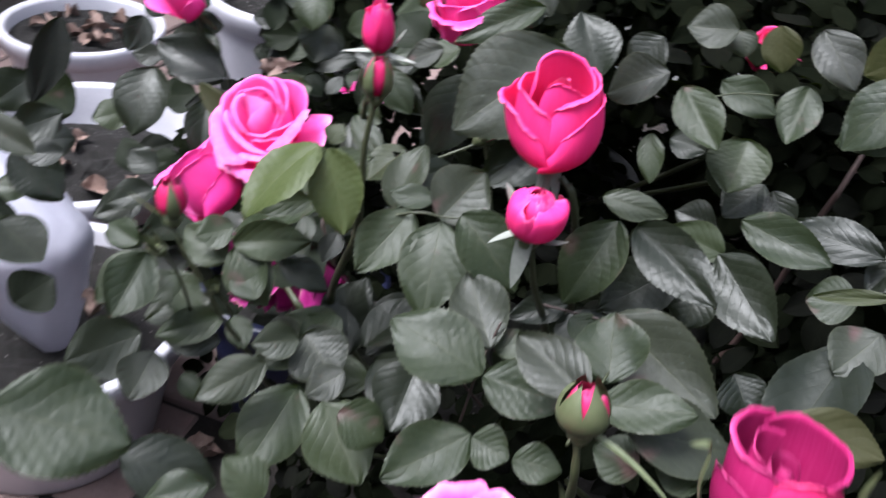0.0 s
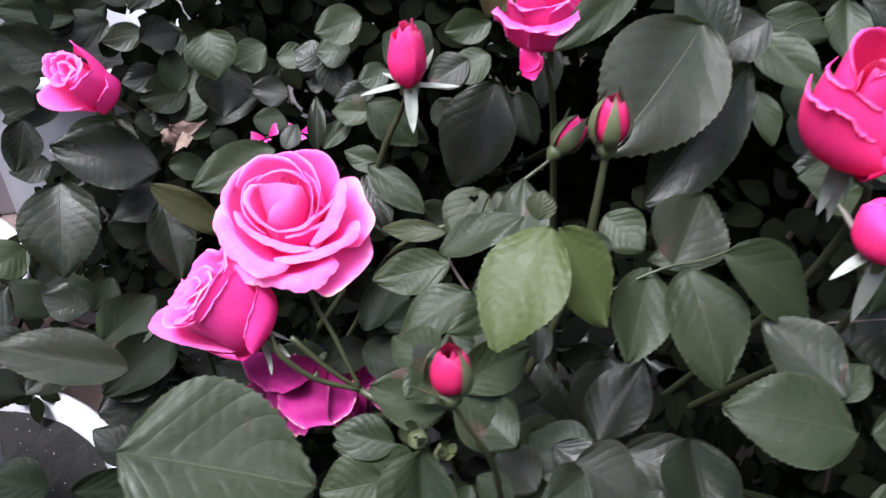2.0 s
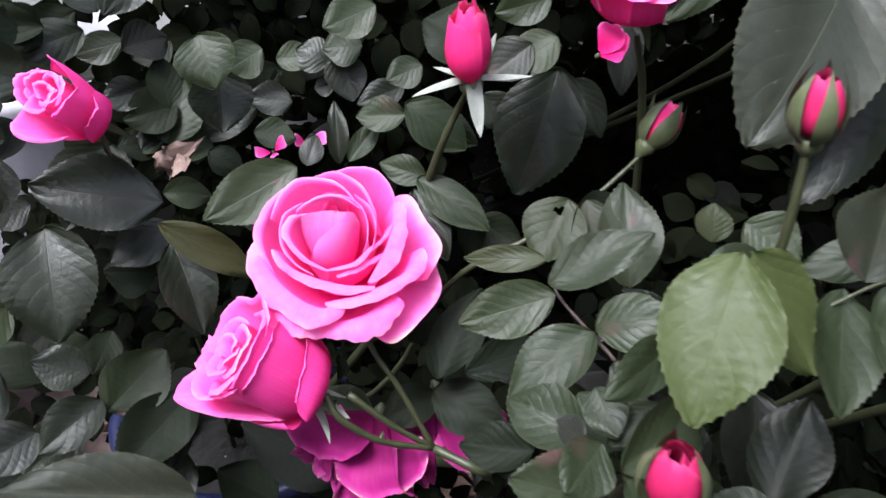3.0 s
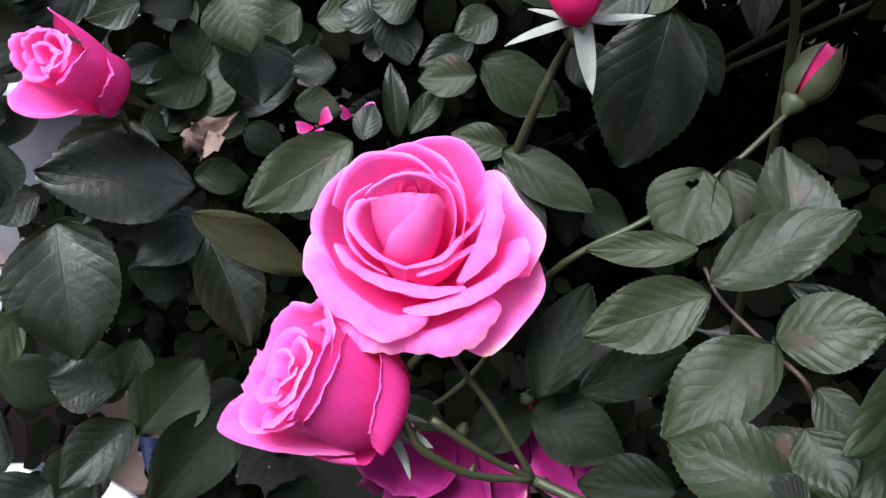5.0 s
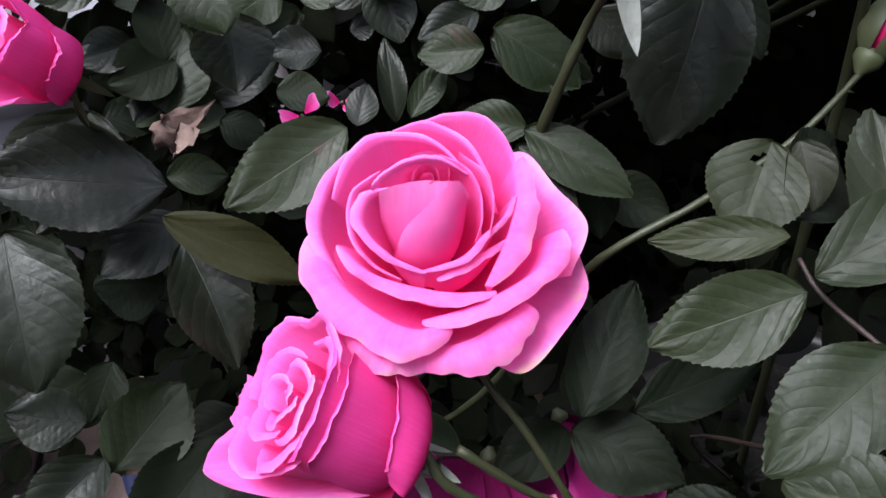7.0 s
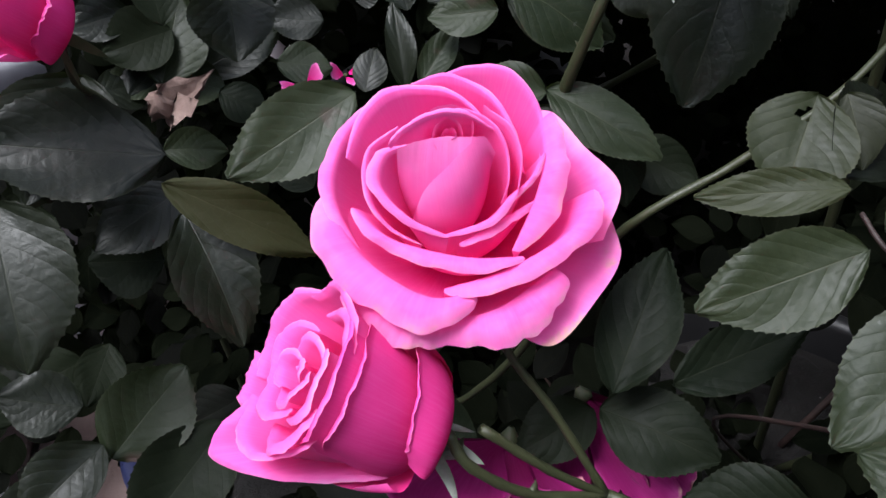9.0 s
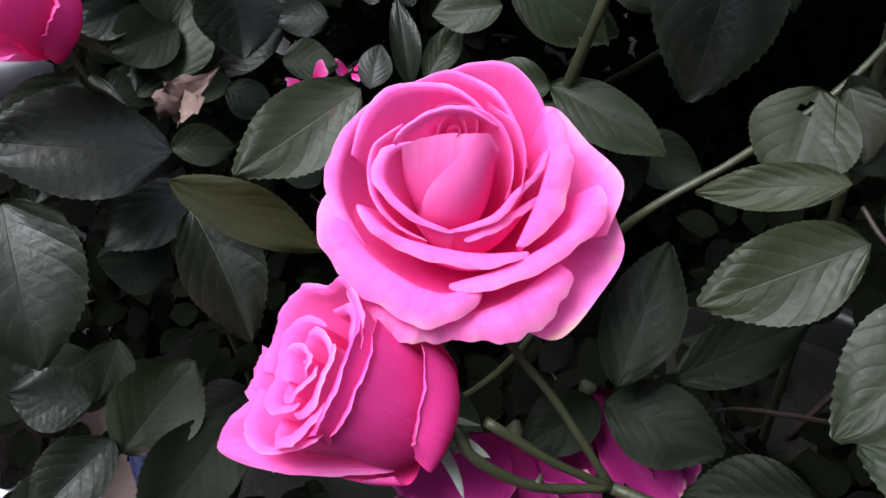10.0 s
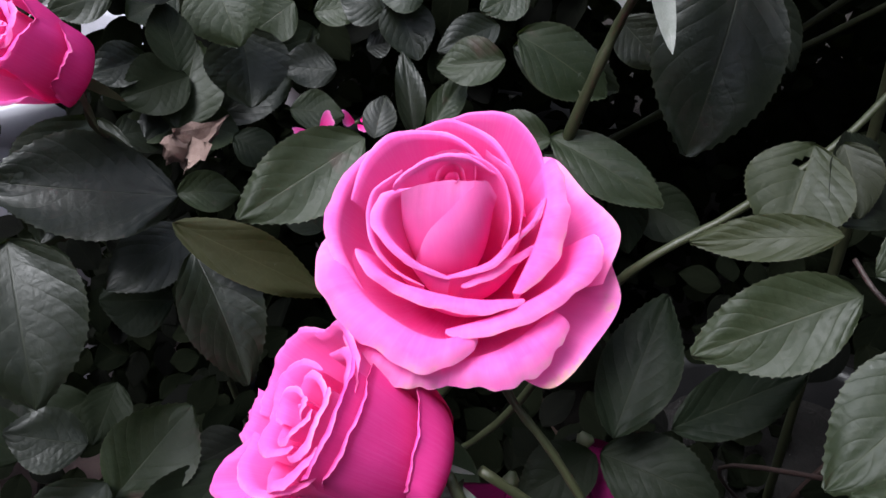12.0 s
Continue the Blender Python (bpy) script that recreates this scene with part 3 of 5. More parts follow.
def open_rose(bush, base, axis, spin, size, material, label, sepals):
    """A fully open rose: a wound bud-like heart set back of the middle, cups round it, broad rolled outer petals and worn guard petals. size 1: about 9.5 cm across."""
    at_pose = frame_from(base, axis, spin)
    ob = flower_base(bush, at_pose, 0.0075 * size, "rose_flower", label, sepals)
    k = size / 1000
    mm = lambda *pairs: [(a * k, b * k) for a, b in pairs]  # noqa: E731
    heart = (-0.5 * k, 15.5 * k)
    inside = Matrix.Translation((heart[0], heart[1], 0))
    near = dict(off=(-4.5, 6.0), unit=k)
    # wound heart
    petal(ob, inside, 100, mm((1, 5), (3, 14), (4.6, 28), (4.6, 40), (4.2, 46.5)), 230, PINK_HEART, 34, lean=0.2, narrow=0.9, corner=0.12)
    petal(ob, inside, 10, mm((0.6, 5), (1.5, 14), (2.4, 26), (2.4, 38), (1.8, 45.5)), 270, PINK_HEART, 35, lean=0.2, narrow=0.9, corner=0.15)
    petal(ob, inside, 60, mm((1, 4), (5, 12), (7.0, 26), (7.4, 39), (7.6, 48)), 170, PINK_HEART, 28, lean=0.12, narrow=0.9, corner=0.10, roll=0.01)
    lip_petal(ob, [(142, 15, 43.5), (114, 10.5, 44.5), (66, 9.5, 45.2), (38, 11.5, 45), (27, 14, 45)], PINK_HEART, belly=15, spread=(172, 345), seed=2, low=0.6, ruffle=0.35, **near)
    lip_petal(ob, [(206, 12, 26), (190, 6.5, 33), (60, 1.8, 40), (30, 8.0, 44), (24, 14, 46.5), (4, 15.5, 44)], PINK_HEART, belly=16, spread=(208, 372), seed=3, low=0.62, ruffle=0.12, **near)
    # cups round the heart
    lip_petal(ob, [(138, 25, 43), (125, 24, 46), (98, 21, 49), (72, 18.5, 49), (48, 18, 46)], PINK_HEART, belly=20, seed=7, band=1.2, ruffle=0.35, unit=k)
    lip_petal(ob, [(78, 21, 49), (52, 19, 47), (30, 16.5, 43), (0, 13, 38), (335, 11, 33)], PINK_HEART, belly=15, seed=8, band=0.8, ruffle=0.15, unit=k)
    lip_petal(ob, [(62, 22.5, 49), (38, 21, 46), (14, 18.5, 41), (345, 15.5, 36)], PINK_HEART, belly=18, seed=9, band=0.8, ruffle=0.15, unit=k)
    lip_petal(ob, [(128, 20, 43), (143, 25, 41.5), (162, 25, 38), (190, 17.5, 35), (235, 12.5, 31)], PINK_HEART, belly=18.5, seed=10, band=3.4, ruffle=0.2, unit=k, curl=0.35)
    lip_petal(ob, [(124, 26, 44.5), (145, 30, 41), (168, 28, 35), (188, 23, 30), (212, 18, 27)], material, belly=22, seed=11, band=1.4, ruffle=0.2, unit=k)
    lip_petal(ob, [(14, 27, 36.5), (0, 20, 36), (345, 13.5, 34.5), (300, 9.5, 32), (225, 12.5, 29.5)], material, belly=15, spread=(12, -138), seed=12, band=3.0, ruffle=0.2, unit=k, curl=0.35)
    lip_petal(ob, [(350, 25, 31), (338, 17, 30), (305, 11, 28.5), (250, 12.5, 27)], material, belly=17, spread=(352, 245), seed=13, band=3.6, ruffle=0.25, unit=k, curl=0.35)
    lip_petal(ob, [(172, 33, 33), (192, 26, 31), (229, 18, 29.5), (274, 18.5, 28), (303, 24, 26.5)], material, belly=23, seed=14, band=5.2, ruffle=0.35, unit=k, curl=0.35)
    # standing back petals
    lip_petal(ob, [(150, 36, 39), (127, 37, 42), (108, 35, 44), (82, 27, 45), (40, 18, 42)], material, belly=27, seed=15, band=2.2, ruffle=0.25, unit=k)
    lip_petal(ob, [(102, 36, 42), (84, 35, 43), (62, 29, 43), (35, 22, 40), (10, 18, 36)], material, belly=26, seed=16, band=1.8, ruffle=0.2, unit=k)
    lip_petal(ob, [(92, 37, 39), (72, 40, 39), (55, 41, 37), (36, 36, 33), (14, 26, 31)], material, belly=30, seed=17, band=1.6, ruffle=0.2, unit=k)
    lip_petal(ob, [(124, 40, 38), (146, 40, 36), (166, 39, 32), (192, 34, 24)], material, belly=33, seed=18, band=4.0, ruffle=0.2, unit=k)
    # broad outer petals with rolled lips
    lip_petal(ob, [(32, 34, 35), (13, 27, 35), (345, 21, 32.5), (300, 20.5, 27)], material, belly=25, seed=19, band=9.0, ruffle=0.25, unit=k, curl=0.35, ends=(0.5, 0.04))
    lip_petal(ob, [(243, 26, 23), (280, 23.5, 25), (319, 29, 27), (338, 36, 28), (352, 39, 28)], material, belly=29, seed=20, band=7.0, ruffle=0.35, unit=k, curl=0.35)
    lip_petal(ob, [(164, 40, 29), (186, 36.5, 28), (211, 32, 26), (239, 30, 24), (264, 26, 22)], material, belly=30, seed=21, band=12.0, ruffle=0.3, unit=k, curl=0.5, ends=(0.3, 0.22))
    lip_petal(ob, [(200, 40, 19), (225, 37, 17), (252, 33, 15)], material, belly=32, seed=22, band=10.5, ruffle=0.3, unit=k, curl=0.6, ends=(0.4, 0.5))
    lip_petal(ob, [(244, 34, 15), (270, 32, 16), (292, 31, 18), (313, 33, 19)], material, belly=30, seed=23, band=11.5, ruffle=0.35, unit=k, curl=0.65, ends=(0.5, 0.5))
    # the pointed petal and the worn guard petals
    lip_petal(ob, [(55, 38, 8), (41, 51, 7), (19, 47, 14), (356, 50, 21), (334, 44, 20)], material, belly=36, seed=24, ruffle=0.2, unit=k, low=0.4)
    lip_petal(ob, [(160, 42, 22), (180, 47.5, 22), (198, 42, 20)], material, belly=36, seed=25, ruffle=0.3, unit=k, low=0.5)
    lip_petal(ob, [(276, 34, 5), (292, 48, 4), (316, 49, 6), (334, 51.5, 10), (350, 46, 14)], PINK_WORN, belly=34, seed=26, ruffle=0.55, unit=k, low=0.4)
    return ob


MAIN_AXIS = (-0.08, -0.55, 0.83)
open_rose(rose_bush, (0.002, 0.008, 0.583), MAIN_AXIS, 0, 1.0, PINK, "large open pink rose, outer petals rolled back", [(300, 0.016, 0.006, 60, -30), (200, 0.016, 0.006, 70, -30), (90, 0.016, 0.006, 60, 0)])


def cupped_rose(bush, base, axis, spin, size, material, label, sepals, openness=1.0):
    """A half-open rose: tall overlapping petals round a tight swirl, some lips folded back. size 1: about 5 cm long."""
    at_pose = frame_from(base, axis, spin)
    ob = flower_base(bush, at_pose, 0.0065 * size, "rose_flower", label, sepals)
    k, o = size / 1000, openness
    mm = lambda *pairs: [(a * k, b * k) for a, b in pairs]  # noqa: E731
    here = Matrix()
    for n in range(5):
        rad = (4 + 2.6 * n)
        petal(ob, here, 137 * n, mm((2, 3), (rad * 0.8, 14), (rad, 28), (rad * 0.95, 40), (rad * 0.8, 47 - 0.6 * n)), 235 - 18 * n, material, 30 + n, lean=0.14, narrow=0.85, ruffle=0.05)
    for n in range(5):
        rad = (16 + 1.7 * n)
        petal(ob, here, 72 * n + 30, mm((3, 1), (rad * 0.85, 9), (rad, 23), (rad * (0.92 + 0.14 * o), 36), (rad * (0.90 + 0.26 * o), 43 - 1.6 * n)), 122, material, 50 + n, lean=0.07, ruffle=0.07, fold=0.25)
    for n in range(5):
        rad = (21 + 1.2 * n)
        petal(ob, here, 72 * n, mm((3, 0), (rad * 0.85, 7), (rad, 18), (rad * (0.96 + 0.16 * o), 29), (rad * (1.0 + 0.36 * o), 35 - 2.2 * n)), 112, material, 60 + n, lean=0.05, ruffle=0.07, fold=0.3)
    return ob


def ruffled_rose(bush, base, axis, spin, size, material, label, sepals, sepal_material=None, outer=None, crowd=17, wide=1.0, tall=1.0):
    """A full rose seen from the side: a crowded, ruffled face in a smooth cup of wide, shorter and shorter petals, one of them hanging open. size 1: about 6 cm long."""
    at_pose = frame_from(base, axis, spin)
    ob = flower_base(bush, at_pose @ Matrix.Diagonal((wide, wide, tall, 1)), 0.0050 * size, "rose_flower", label, sepals, sepal_material)
    k = size / 1000
    jitter = random.Random(crowd)
    # a deeper pink on the cup colours in the shade on its outside
    out = outer or material
    # crowded face
    for n in range(crowd):
        az, rad, half = 137.5 * n + jitter.uniform(-22, 22), 2.4 + 19.0 / crowd * n, max(44, 105 - 75 / crowd * n)
        top = 57.5 + jitter.uniform(-3.5, 2.5)
        lip = [(az - half, rad * 0.92, top - 3), (az - half * 0.5, rad * 1.04 + 0.6, top - 0.4), (az, rad * 1.10 + 1.0, top + 0.8), (az + half * 0.5, rad * 1.04 + 0.4, top), (az + half, rad * 0.95, top - 2)]
        lip_petal(ob, lip, material, belly=rad * 0.86, band=2.2 + 1.7 / crowd * n, seed=230 + n, ruffle=0.38, unit=k, low=0.72, rows=14, cols=25, curl=0.45)
    # far side of the cup
    lip_petal(ob, [(150, 25, 55), (120, 27, 58), (90, 27, 59), (60, 25, 57)], material, belly=22, band=3.0, seed=250, ruffle=0.45, unit=k, low=0.6, foot=0.5)
    lip_petal(ob, [(75, 25, 56), (45, 26.5, 58), (15, 26, 57), (-15, 24.5, 53)], material, belly=22, band=2.5, seed=251, ruffle=0.4, unit=k, low=0.6, foot=0.5)
    lip_petal(ob, [(185, 25, 53), (160, 27.5, 57), (135, 27, 58)], material, belly=22.5, band=3.0, seed=252, ruffle=0.45, unit=k, low=0.6, foot=0.5)
    # near side: each petal shorter than the one inside it
    lip_petal(ob, [(165, 23, 56), (190, 25, 58), (222, 23.5, 56), (254, 20.5, 52), (282, 20, 48)], material, belly=19, band=2.6, seed=253, ruffle=0.3, unit=k, low=0.55, foot=0.7)
    lip_petal(ob, [(262, 19.5, 50), (290, 22, 55), (320, 24, 57.5), (350, 25.5, 57), (20, 25, 55)], out, belly=20.5, band=2.2, seed=254, ruffle=0.35, unit=k, low=0.5, foot=0.8)
    lip_petal(ob, [(256, 18, 38), (285, 21.5, 47), (315, 24, 50.5), (345, 25.5, 50), (375, 25, 47)], out, belly=20.5, band=1.5, seed=255, ruffle=0.4, unit=k, low=0.45, foot=0.9)
    lip_petal(ob, [(205, 20, 40), (228, 20, 44), (250, 18.5, 42), (270, 17.5, 36)], out, belly=17, band=1.2, seed=256, ruffle=0.4, unit=k, low=0.5, foot=0.6)
    lip_petal(ob, [(15, 26, 40), (50, 27.5, 43), (85, 27.5, 45), (115, 26, 43)], out, belly=26, band=1.0, seed=262, ruffle=0.5, unit=k, low=0.30, foot=1.0)
    lip_petal(ob, [(280, 14, 13), (305, 20, 21), (338, 24.5, 27), (370, 26.5, 29), (400, 26, 30)], out, belly=22.5, band=1.0, seed=257, ruffle=0.6, unit=k, low=0.40, foot=1.05)
    # one petal hangs open
    lip_petal(ob, [(250, 17, 12), (232, 19, 20), (221, 24, 31), (206, 31, 44), (188, 40, 57), (179, 32, 60), (168, 25, 55)], material, belly=17, seed=258, band=2.5, ruffle=0.5, unit=k, low=0.62, foot=0.6, spread=(262, 165), cols=49)
    lip_petal(ob, [(252, 19, 12), (234, 23, 20), (214, 25, 28), (200, 24, 30)], out, belly=23, seed=259, ruffle=0.8, unit=k, low=0.4, spread=(252, 205))
    return ob


ruffled_rose(rose_bush, (-0.0220, -0.027, 0.530), (-0.71, 0.04, 0.69), 0, 1.0, PINK, "full pink rose nodding sideways, ruffled face", [(262, 0.024, 0.008, 75, 60), (285, 0.022, 0.008, 70, -60), (310, 0.022, 0.008, 85, 30), (20, 0.018, 0.006, 80, 0)], SEPAL, PINK_DEEP, 9, 1.10, 0.94)


def goblet_rose(bush, base, axis, spin, size, material, label, sepals, sepal_material=None):
    """A rose half unfurled: a tall back petal, a wound middle and bulging front petals, one leaning away with a ragged lip. size 1: about 5.5 cm tall."""
    at_pose = frame_from(base, axis, spin)
    ob = flower_base(bush, at_pose, 0.0065 * size, "rose_flower", label, sepals, sepal_material)
    k = size / 1000
    mm = lambda *pairs: [(a * k, b * k) for a, b in pairs]  # noqa: E731
    here = Matrix()
    petal(ob, here, 80, mm((2, 2), (6, 12), (8, 26), (7, 38), (4, 48)), 230, material, 205, lean=0.12, narrow=0.9, ruffle=0.05, corner=0.12)
    petal(ob, here, 200, mm((2, 2), (4, 12), (5.5, 26), (4, 38), (2, 47)), 250, material, 206, lean=0.12, narrow=0.9, corner=0.12)
    lip_petal(ob, [(205, 13, 44), (160, 13, 54), (110, 11, 58.5), (65, 11, 57), (25, 15, 50), (355, 17, 45)], material, belly=20, seed=201, band=1.8, ruffle=0.4, unit=k)
    lip_petal(ob, [(222, 9, 44), (255, 8.5, 51), (292, 9, 51), (330, 12, 47), (355, 15, 44)], material, belly=16, seed=204, band=1.0, ruffle=0.4, unit=k)
    lip_petal(ob, [(70, 16, 50), (40, 18, 50), (10, 18.5, 48), (-25, 17, 45)], material, belly=22, seed=202, band=1.2, ruffle=0.5, unit=k)
    lip_petal(ob, [(256, 10, 30), (278, 10, 39), (310, 14, 45), (345, 18, 48), (15, 19.5, 48)], material, belly=25, seed=203, foot=1.0, band=2.8, ruffle=0.5, unit=k, spread=(252, 380))
    lip_petal(ob, [(282, 13, 28), (262, 14, 36), (235, 17, 41), (205, 20, 44), (170, 20, 45), (140, 17, 46)], material, belly=24, seed=207, foot=1.0, band=1.8, ruffle=0.6, unit=k, spread=(296, 138))
    lip_petal(ob, [(278, 17, 15), (298, 20, 29), (325, 22, 38), (352, 22.5, 42), (20, 21, 44)], material, belly=26.5, seed=208, foot=1.0, band=1.2, ruffle=0.5, unit=k, low=0.5, spread=(262, 385))
    lip_petal(ob, [(262, 21, 24), (240, 23, 32), (214, 26.5, 37), (190, 29, 39), (162, 25, 40)], material, belly=26, seed=209, foot=1.0, band=2.4, ruffle=1.0, unit=k, low=0.5, spread=(282, 150))
    return ob


def loose_rose(bush, base, axis, spin, size, material, pale, label, sepals):
    """A half-open rose that has gone loose: one petal stands up to a point, one leans far out, the rest close a deep cup. size 1: about 6 cm long."""
    at_pose = frame_from(base, axis, spin)
    ob = flower_base(bush, at_pose, 0.0055 * size, "rose_flower", label, sepals)
    k = size / 1000
    jitter = random.Random(41)
    for n in range(7):
        az, rad, half, top = 137.5 * n + jitter.uniform(-25, 25), 2.5 + 2.2 * n, 100 - 8 * n, 47 + jitter.uniform(-3, 2)
        lip = [(az - half, rad * 0.9, top - 4), (az - half * 0.5, rad * 1.05, top), (az, rad * 1.12 + 1, top + 1), (az + half * 0.5, rad * 1.05, top), (az + half, rad * 0.95, top - 3)]
        lip_petal(ob, lip, pale, belly=rad * 0.86, band=3.0, seed=420 + n, ruffle=0.6, unit=k, low=0.7, rows=14, cols=25, curl=0.45)
    lip_petal(ob, [(190, 17, 44), (158, 21, 49), (125, 22, 51), (92, 19, 47)], pale, belly=19, band=3.4, seed=401, ruffle=0.8, unit=k)
    lip_petal(ob, [(160, 13, 47), (125, 14, 51), (90, 14, 50), (50, 13, 46)], pale, belly=14, band=2.6, seed=408, ruffle=0.7, unit=k)
    lip_petal(ob, [(80, 19, 42), (52, 21, 51), (28, 21.5, 60), (6, 21, 49), (-22, 20, 36)], material, belly=22, band=0.6, seed=402, ruffle=0.3, unit=k, low=0.5)
    lip_petal(ob, [(222, 10, 40), (252, 11, 47), (288, 12, 48), (325, 13, 46)], pale, belly=15, band=2.0, seed=403, ruffle=0.6, unit=k)
    lip_petal(ob, [(246, 13, 31), (270, 17, 43), (298, 20, 47), (328, 21, 44), (358, 20, 36)], material, belly=21, band=1.6, seed=404, ruffle=0.5, unit=k, low=0.5, foot=0.95)
    lip_petal(ob, [(150, 23, 36), (178, 28, 41), (206, 32, 45), (232, 29, 38), (256, 22, 24)], pale, belly=22, band=2.6, seed=407, ruffle=0.6, unit=k, low=0.5)
    lip_petal(ob, [(262, 18, 14), (290, 21, 22), (325, 23, 26), (360, 22, 27)], material, belly=22, band=1.2, seed=409, ruffle=0.9, unit=k, low=0.45, foot=1.0)
    return ob


def furled_rose(bush, base, axis, spin, size, material, front, label, sepals):
    """A rose just opening: two large petals meet behind a deep throat with a furled middle, a paler one closes the front. size 1: about 5 cm tall."""
    at_pose = frame_from(base, axis, spin)
    ob = flower_base(bush, at_pose, 0.0075 * size, "rose_flower", label)
    k = size / 1000
    mm = lambda *pairs: [(a * k, b * k) for a, b in pairs]  # noqa: E731
    petal(ob, Matrix(), 110, mm((2, 2), (5, 12), (7, 24), (6.5, 34), (5, 41)), 240, material, 305, lean=0.15, narrow=0.9, corner=0.12)
    petal(ob, Matrix(), 250, mm((2, 2), (3, 12), (4, 24), (3.5, 32), (2, 38)), 260, material, 306, lean=0.15, narrow=0.9, corner=0.12)
    lip_petal(ob, [(230, 9, 37), (190, 13, 43), (140, 14, 46), (100, 12, 47)], material, belly=17, seed=301, band=0.8, ruffle=0.4, unit=k)
    lip_petal(ob, [(128, 17, 48), (92, 17, 51), (55, 18, 51), (15, 20, 48), (340, 19, 42), (310, 15, 36)], material, belly=23, seed=302, band=2.4, ruffle=0.4, unit=k)
    lip_petal(ob, [(112, 18, 51), (145, 20, 50), (180, 21, 47), (215, 19, 43), (245, 13, 38), (275, 6, 33)], material, belly=24, seed=303, band=2.6, ruffle=0.4, unit=k, spread=(112, 290))
    lip_petal(ob, [(236, 13, 29), (262, 14, 38), (288, 15.5, 41), (315, 18, 40), (345, 21.5, 36)], front, belly=24.5, seed=304, band=1.6, ruffle=0.3, unit=k, spread=(225, 355), low=0.55)
    lip_petal(ob, [(170, 24, 30), (200, 24.5, 33), (230, 23, 32), (262, 20, 27)], material, belly=25.5, seed=307, band=1.2, ruffle=0.5, unit=k, low=0.5)
    for n, azimuth in enumerate(sepals):
        leafy = part("sepal", hugging_sepal(mm((8, -4), (22, 6), (27.5, 20), (27, 36), (29 + 3 * n, 50 - 8 * n)), 58 - 12 * n), CALYX, ob)
        leafy.matrix_basis = Matrix.Rotation(radians(azimuth), 4, "Z")
    return ob


goblet_rose(front_bush, (0.242, -0.151, 0.7245), (-0.06, -0.16, 0.98), 0, 0.95, ROSE_RED, "half-open red-pink rose on an upright stem", [(262, 0.030, 0.009, 95, 25), (225, 0.028, 0.009, 92, 20), (320, 0.026, 0.009, 92, 20)], SEPAL)
loose_rose(rose_bush, (-0.122, 0.098, 0.636), (-0.50, -0.48, 0.72), 0, 0.80, PINK_DEEP, PINK, "pink rose half open, leaning sideways", [(240, 0.020, 0.006, 60, 20), (300, 0.024, 0.006, 100, 10)])
cupped_rose(front_bush, (0.149, 0.016, 0.710), (-0.25, -0.25, 0.92), 10, 0.95, PINK_DEEP, "half-open pink rose behind a leaf", [(270, 0.02, 0.006, 80, 0)], 0.25)
furled_rose(front_bush, (0.3397, -0.3980, 0.7730), (-0.04, 0.28, 0.95), 0, 0.59, DARK_RED, BUD_RED, "dark red-pink rose opening near the front", [350, 40, 178])
cupped_rose(front_bush, (0.272, -0.356, 0.660), (-0.1, -0.3, 0.95), 60, 0.85, PINK, "pink rose low at the front of the bush", [(270, 0.02, 0.006, 80, 0)], 0.9)
cupped_rose(back_bush, (0.362, 0.250, 0.660), (-0.2, -0.4, 0.9), 0, 0.8, ROSE_RED, "small red-pink rose deep among leaves", [(270, 0.02, 0.006, 80, 0)], 0.5)
cupped_rose(back_bush, (0.450, 0.200, 0.722), (-0.1, -0.4, 0.9), 0, 0.7, ROSE_RED, "red-pink rose high among leaves", [(270, 0.02, 0.006, 80, 0)], 0.4)

# buds
rose_bud(rose_bush, (0.073, 0.036, 0.671), (-0.05, -0.05, 1.0), 0.042, 0.026, ROSE_RED, 0, "pointed red-pink bud with pale spread sepals",
         [(185, 0.026, 0.010, 8, 0), (-5, 0.026, 0.009, 5, 10), (272, 0.026, 0.011, 62, 10), (40, 0.024, 0.007, -40, 20), (130, 0.02, 0.007, 0, 0)], SEPAL, 0.45, 5, 0.25, 0.06, 0.86)
rose_bud(front_bush, (0.141, -0.144, 0.728), (-0.02, 0.02, 1.0), 0.022, 0.0155, BUD_RED, 20, "closed red bud held by green sepals", [], None, 0.3, 3, 0.30, 0.03, 0.80, (240, 318, 170, 30, 100))
rose_bud(front_bush, (0.0685, -0.228, 0.674), (-0.05, 0.0, 1.0), 0.021, 0.016, BUD_RED, 60, "small red bud in green sepals", [(165, 0.024, 0.006, -45, 10)], None, 0.35, 3, 0.34, 0.04, 0.85, (255, 20, 100))
rose_bud(rose_bush, (0.166, 0.021, 0.634), (0.62, 0.25, 0.70), 0.025, 0.0180, ROSE_RED, 0, "closed bud with long green sepals", [(90, 0.030, 0.006, -60, 10)], None, 0.4, 3, 0.32, 0.03, 0.86, (245, 315, 165, 30), 84)
rose_bud(front_bush, (0.244, -0.188, 0.700), (0.05, -0.12, 1.0), 0.029, 0.031, ROSE_RED, 0, "round red-pink bud with pale hanging sepals",
         [(266, 0.030, 0.012, 86, 4), (148, 0.024, 0.010, -52, -10), (345, 0.018, 0.007, -8, 45), (195, 0.016, 0.007, 30, -10)], SEPAL, 0.12, 6, 0.22, 0.13, 0.93, gape=0.045)
rose_bud(front_bush, (0.295, -0.304, 0.700), (-0.1, 0.1, 1.0), 0.020, 0.018, BUD_RED, 0, "green bud about to open, one long sepal", [(345, 0.040, 0.005, 10, -30)], None, 0.3, 3, 0.30, 0.03, 0.8, (245, 310, 180, 60, 120), 104)

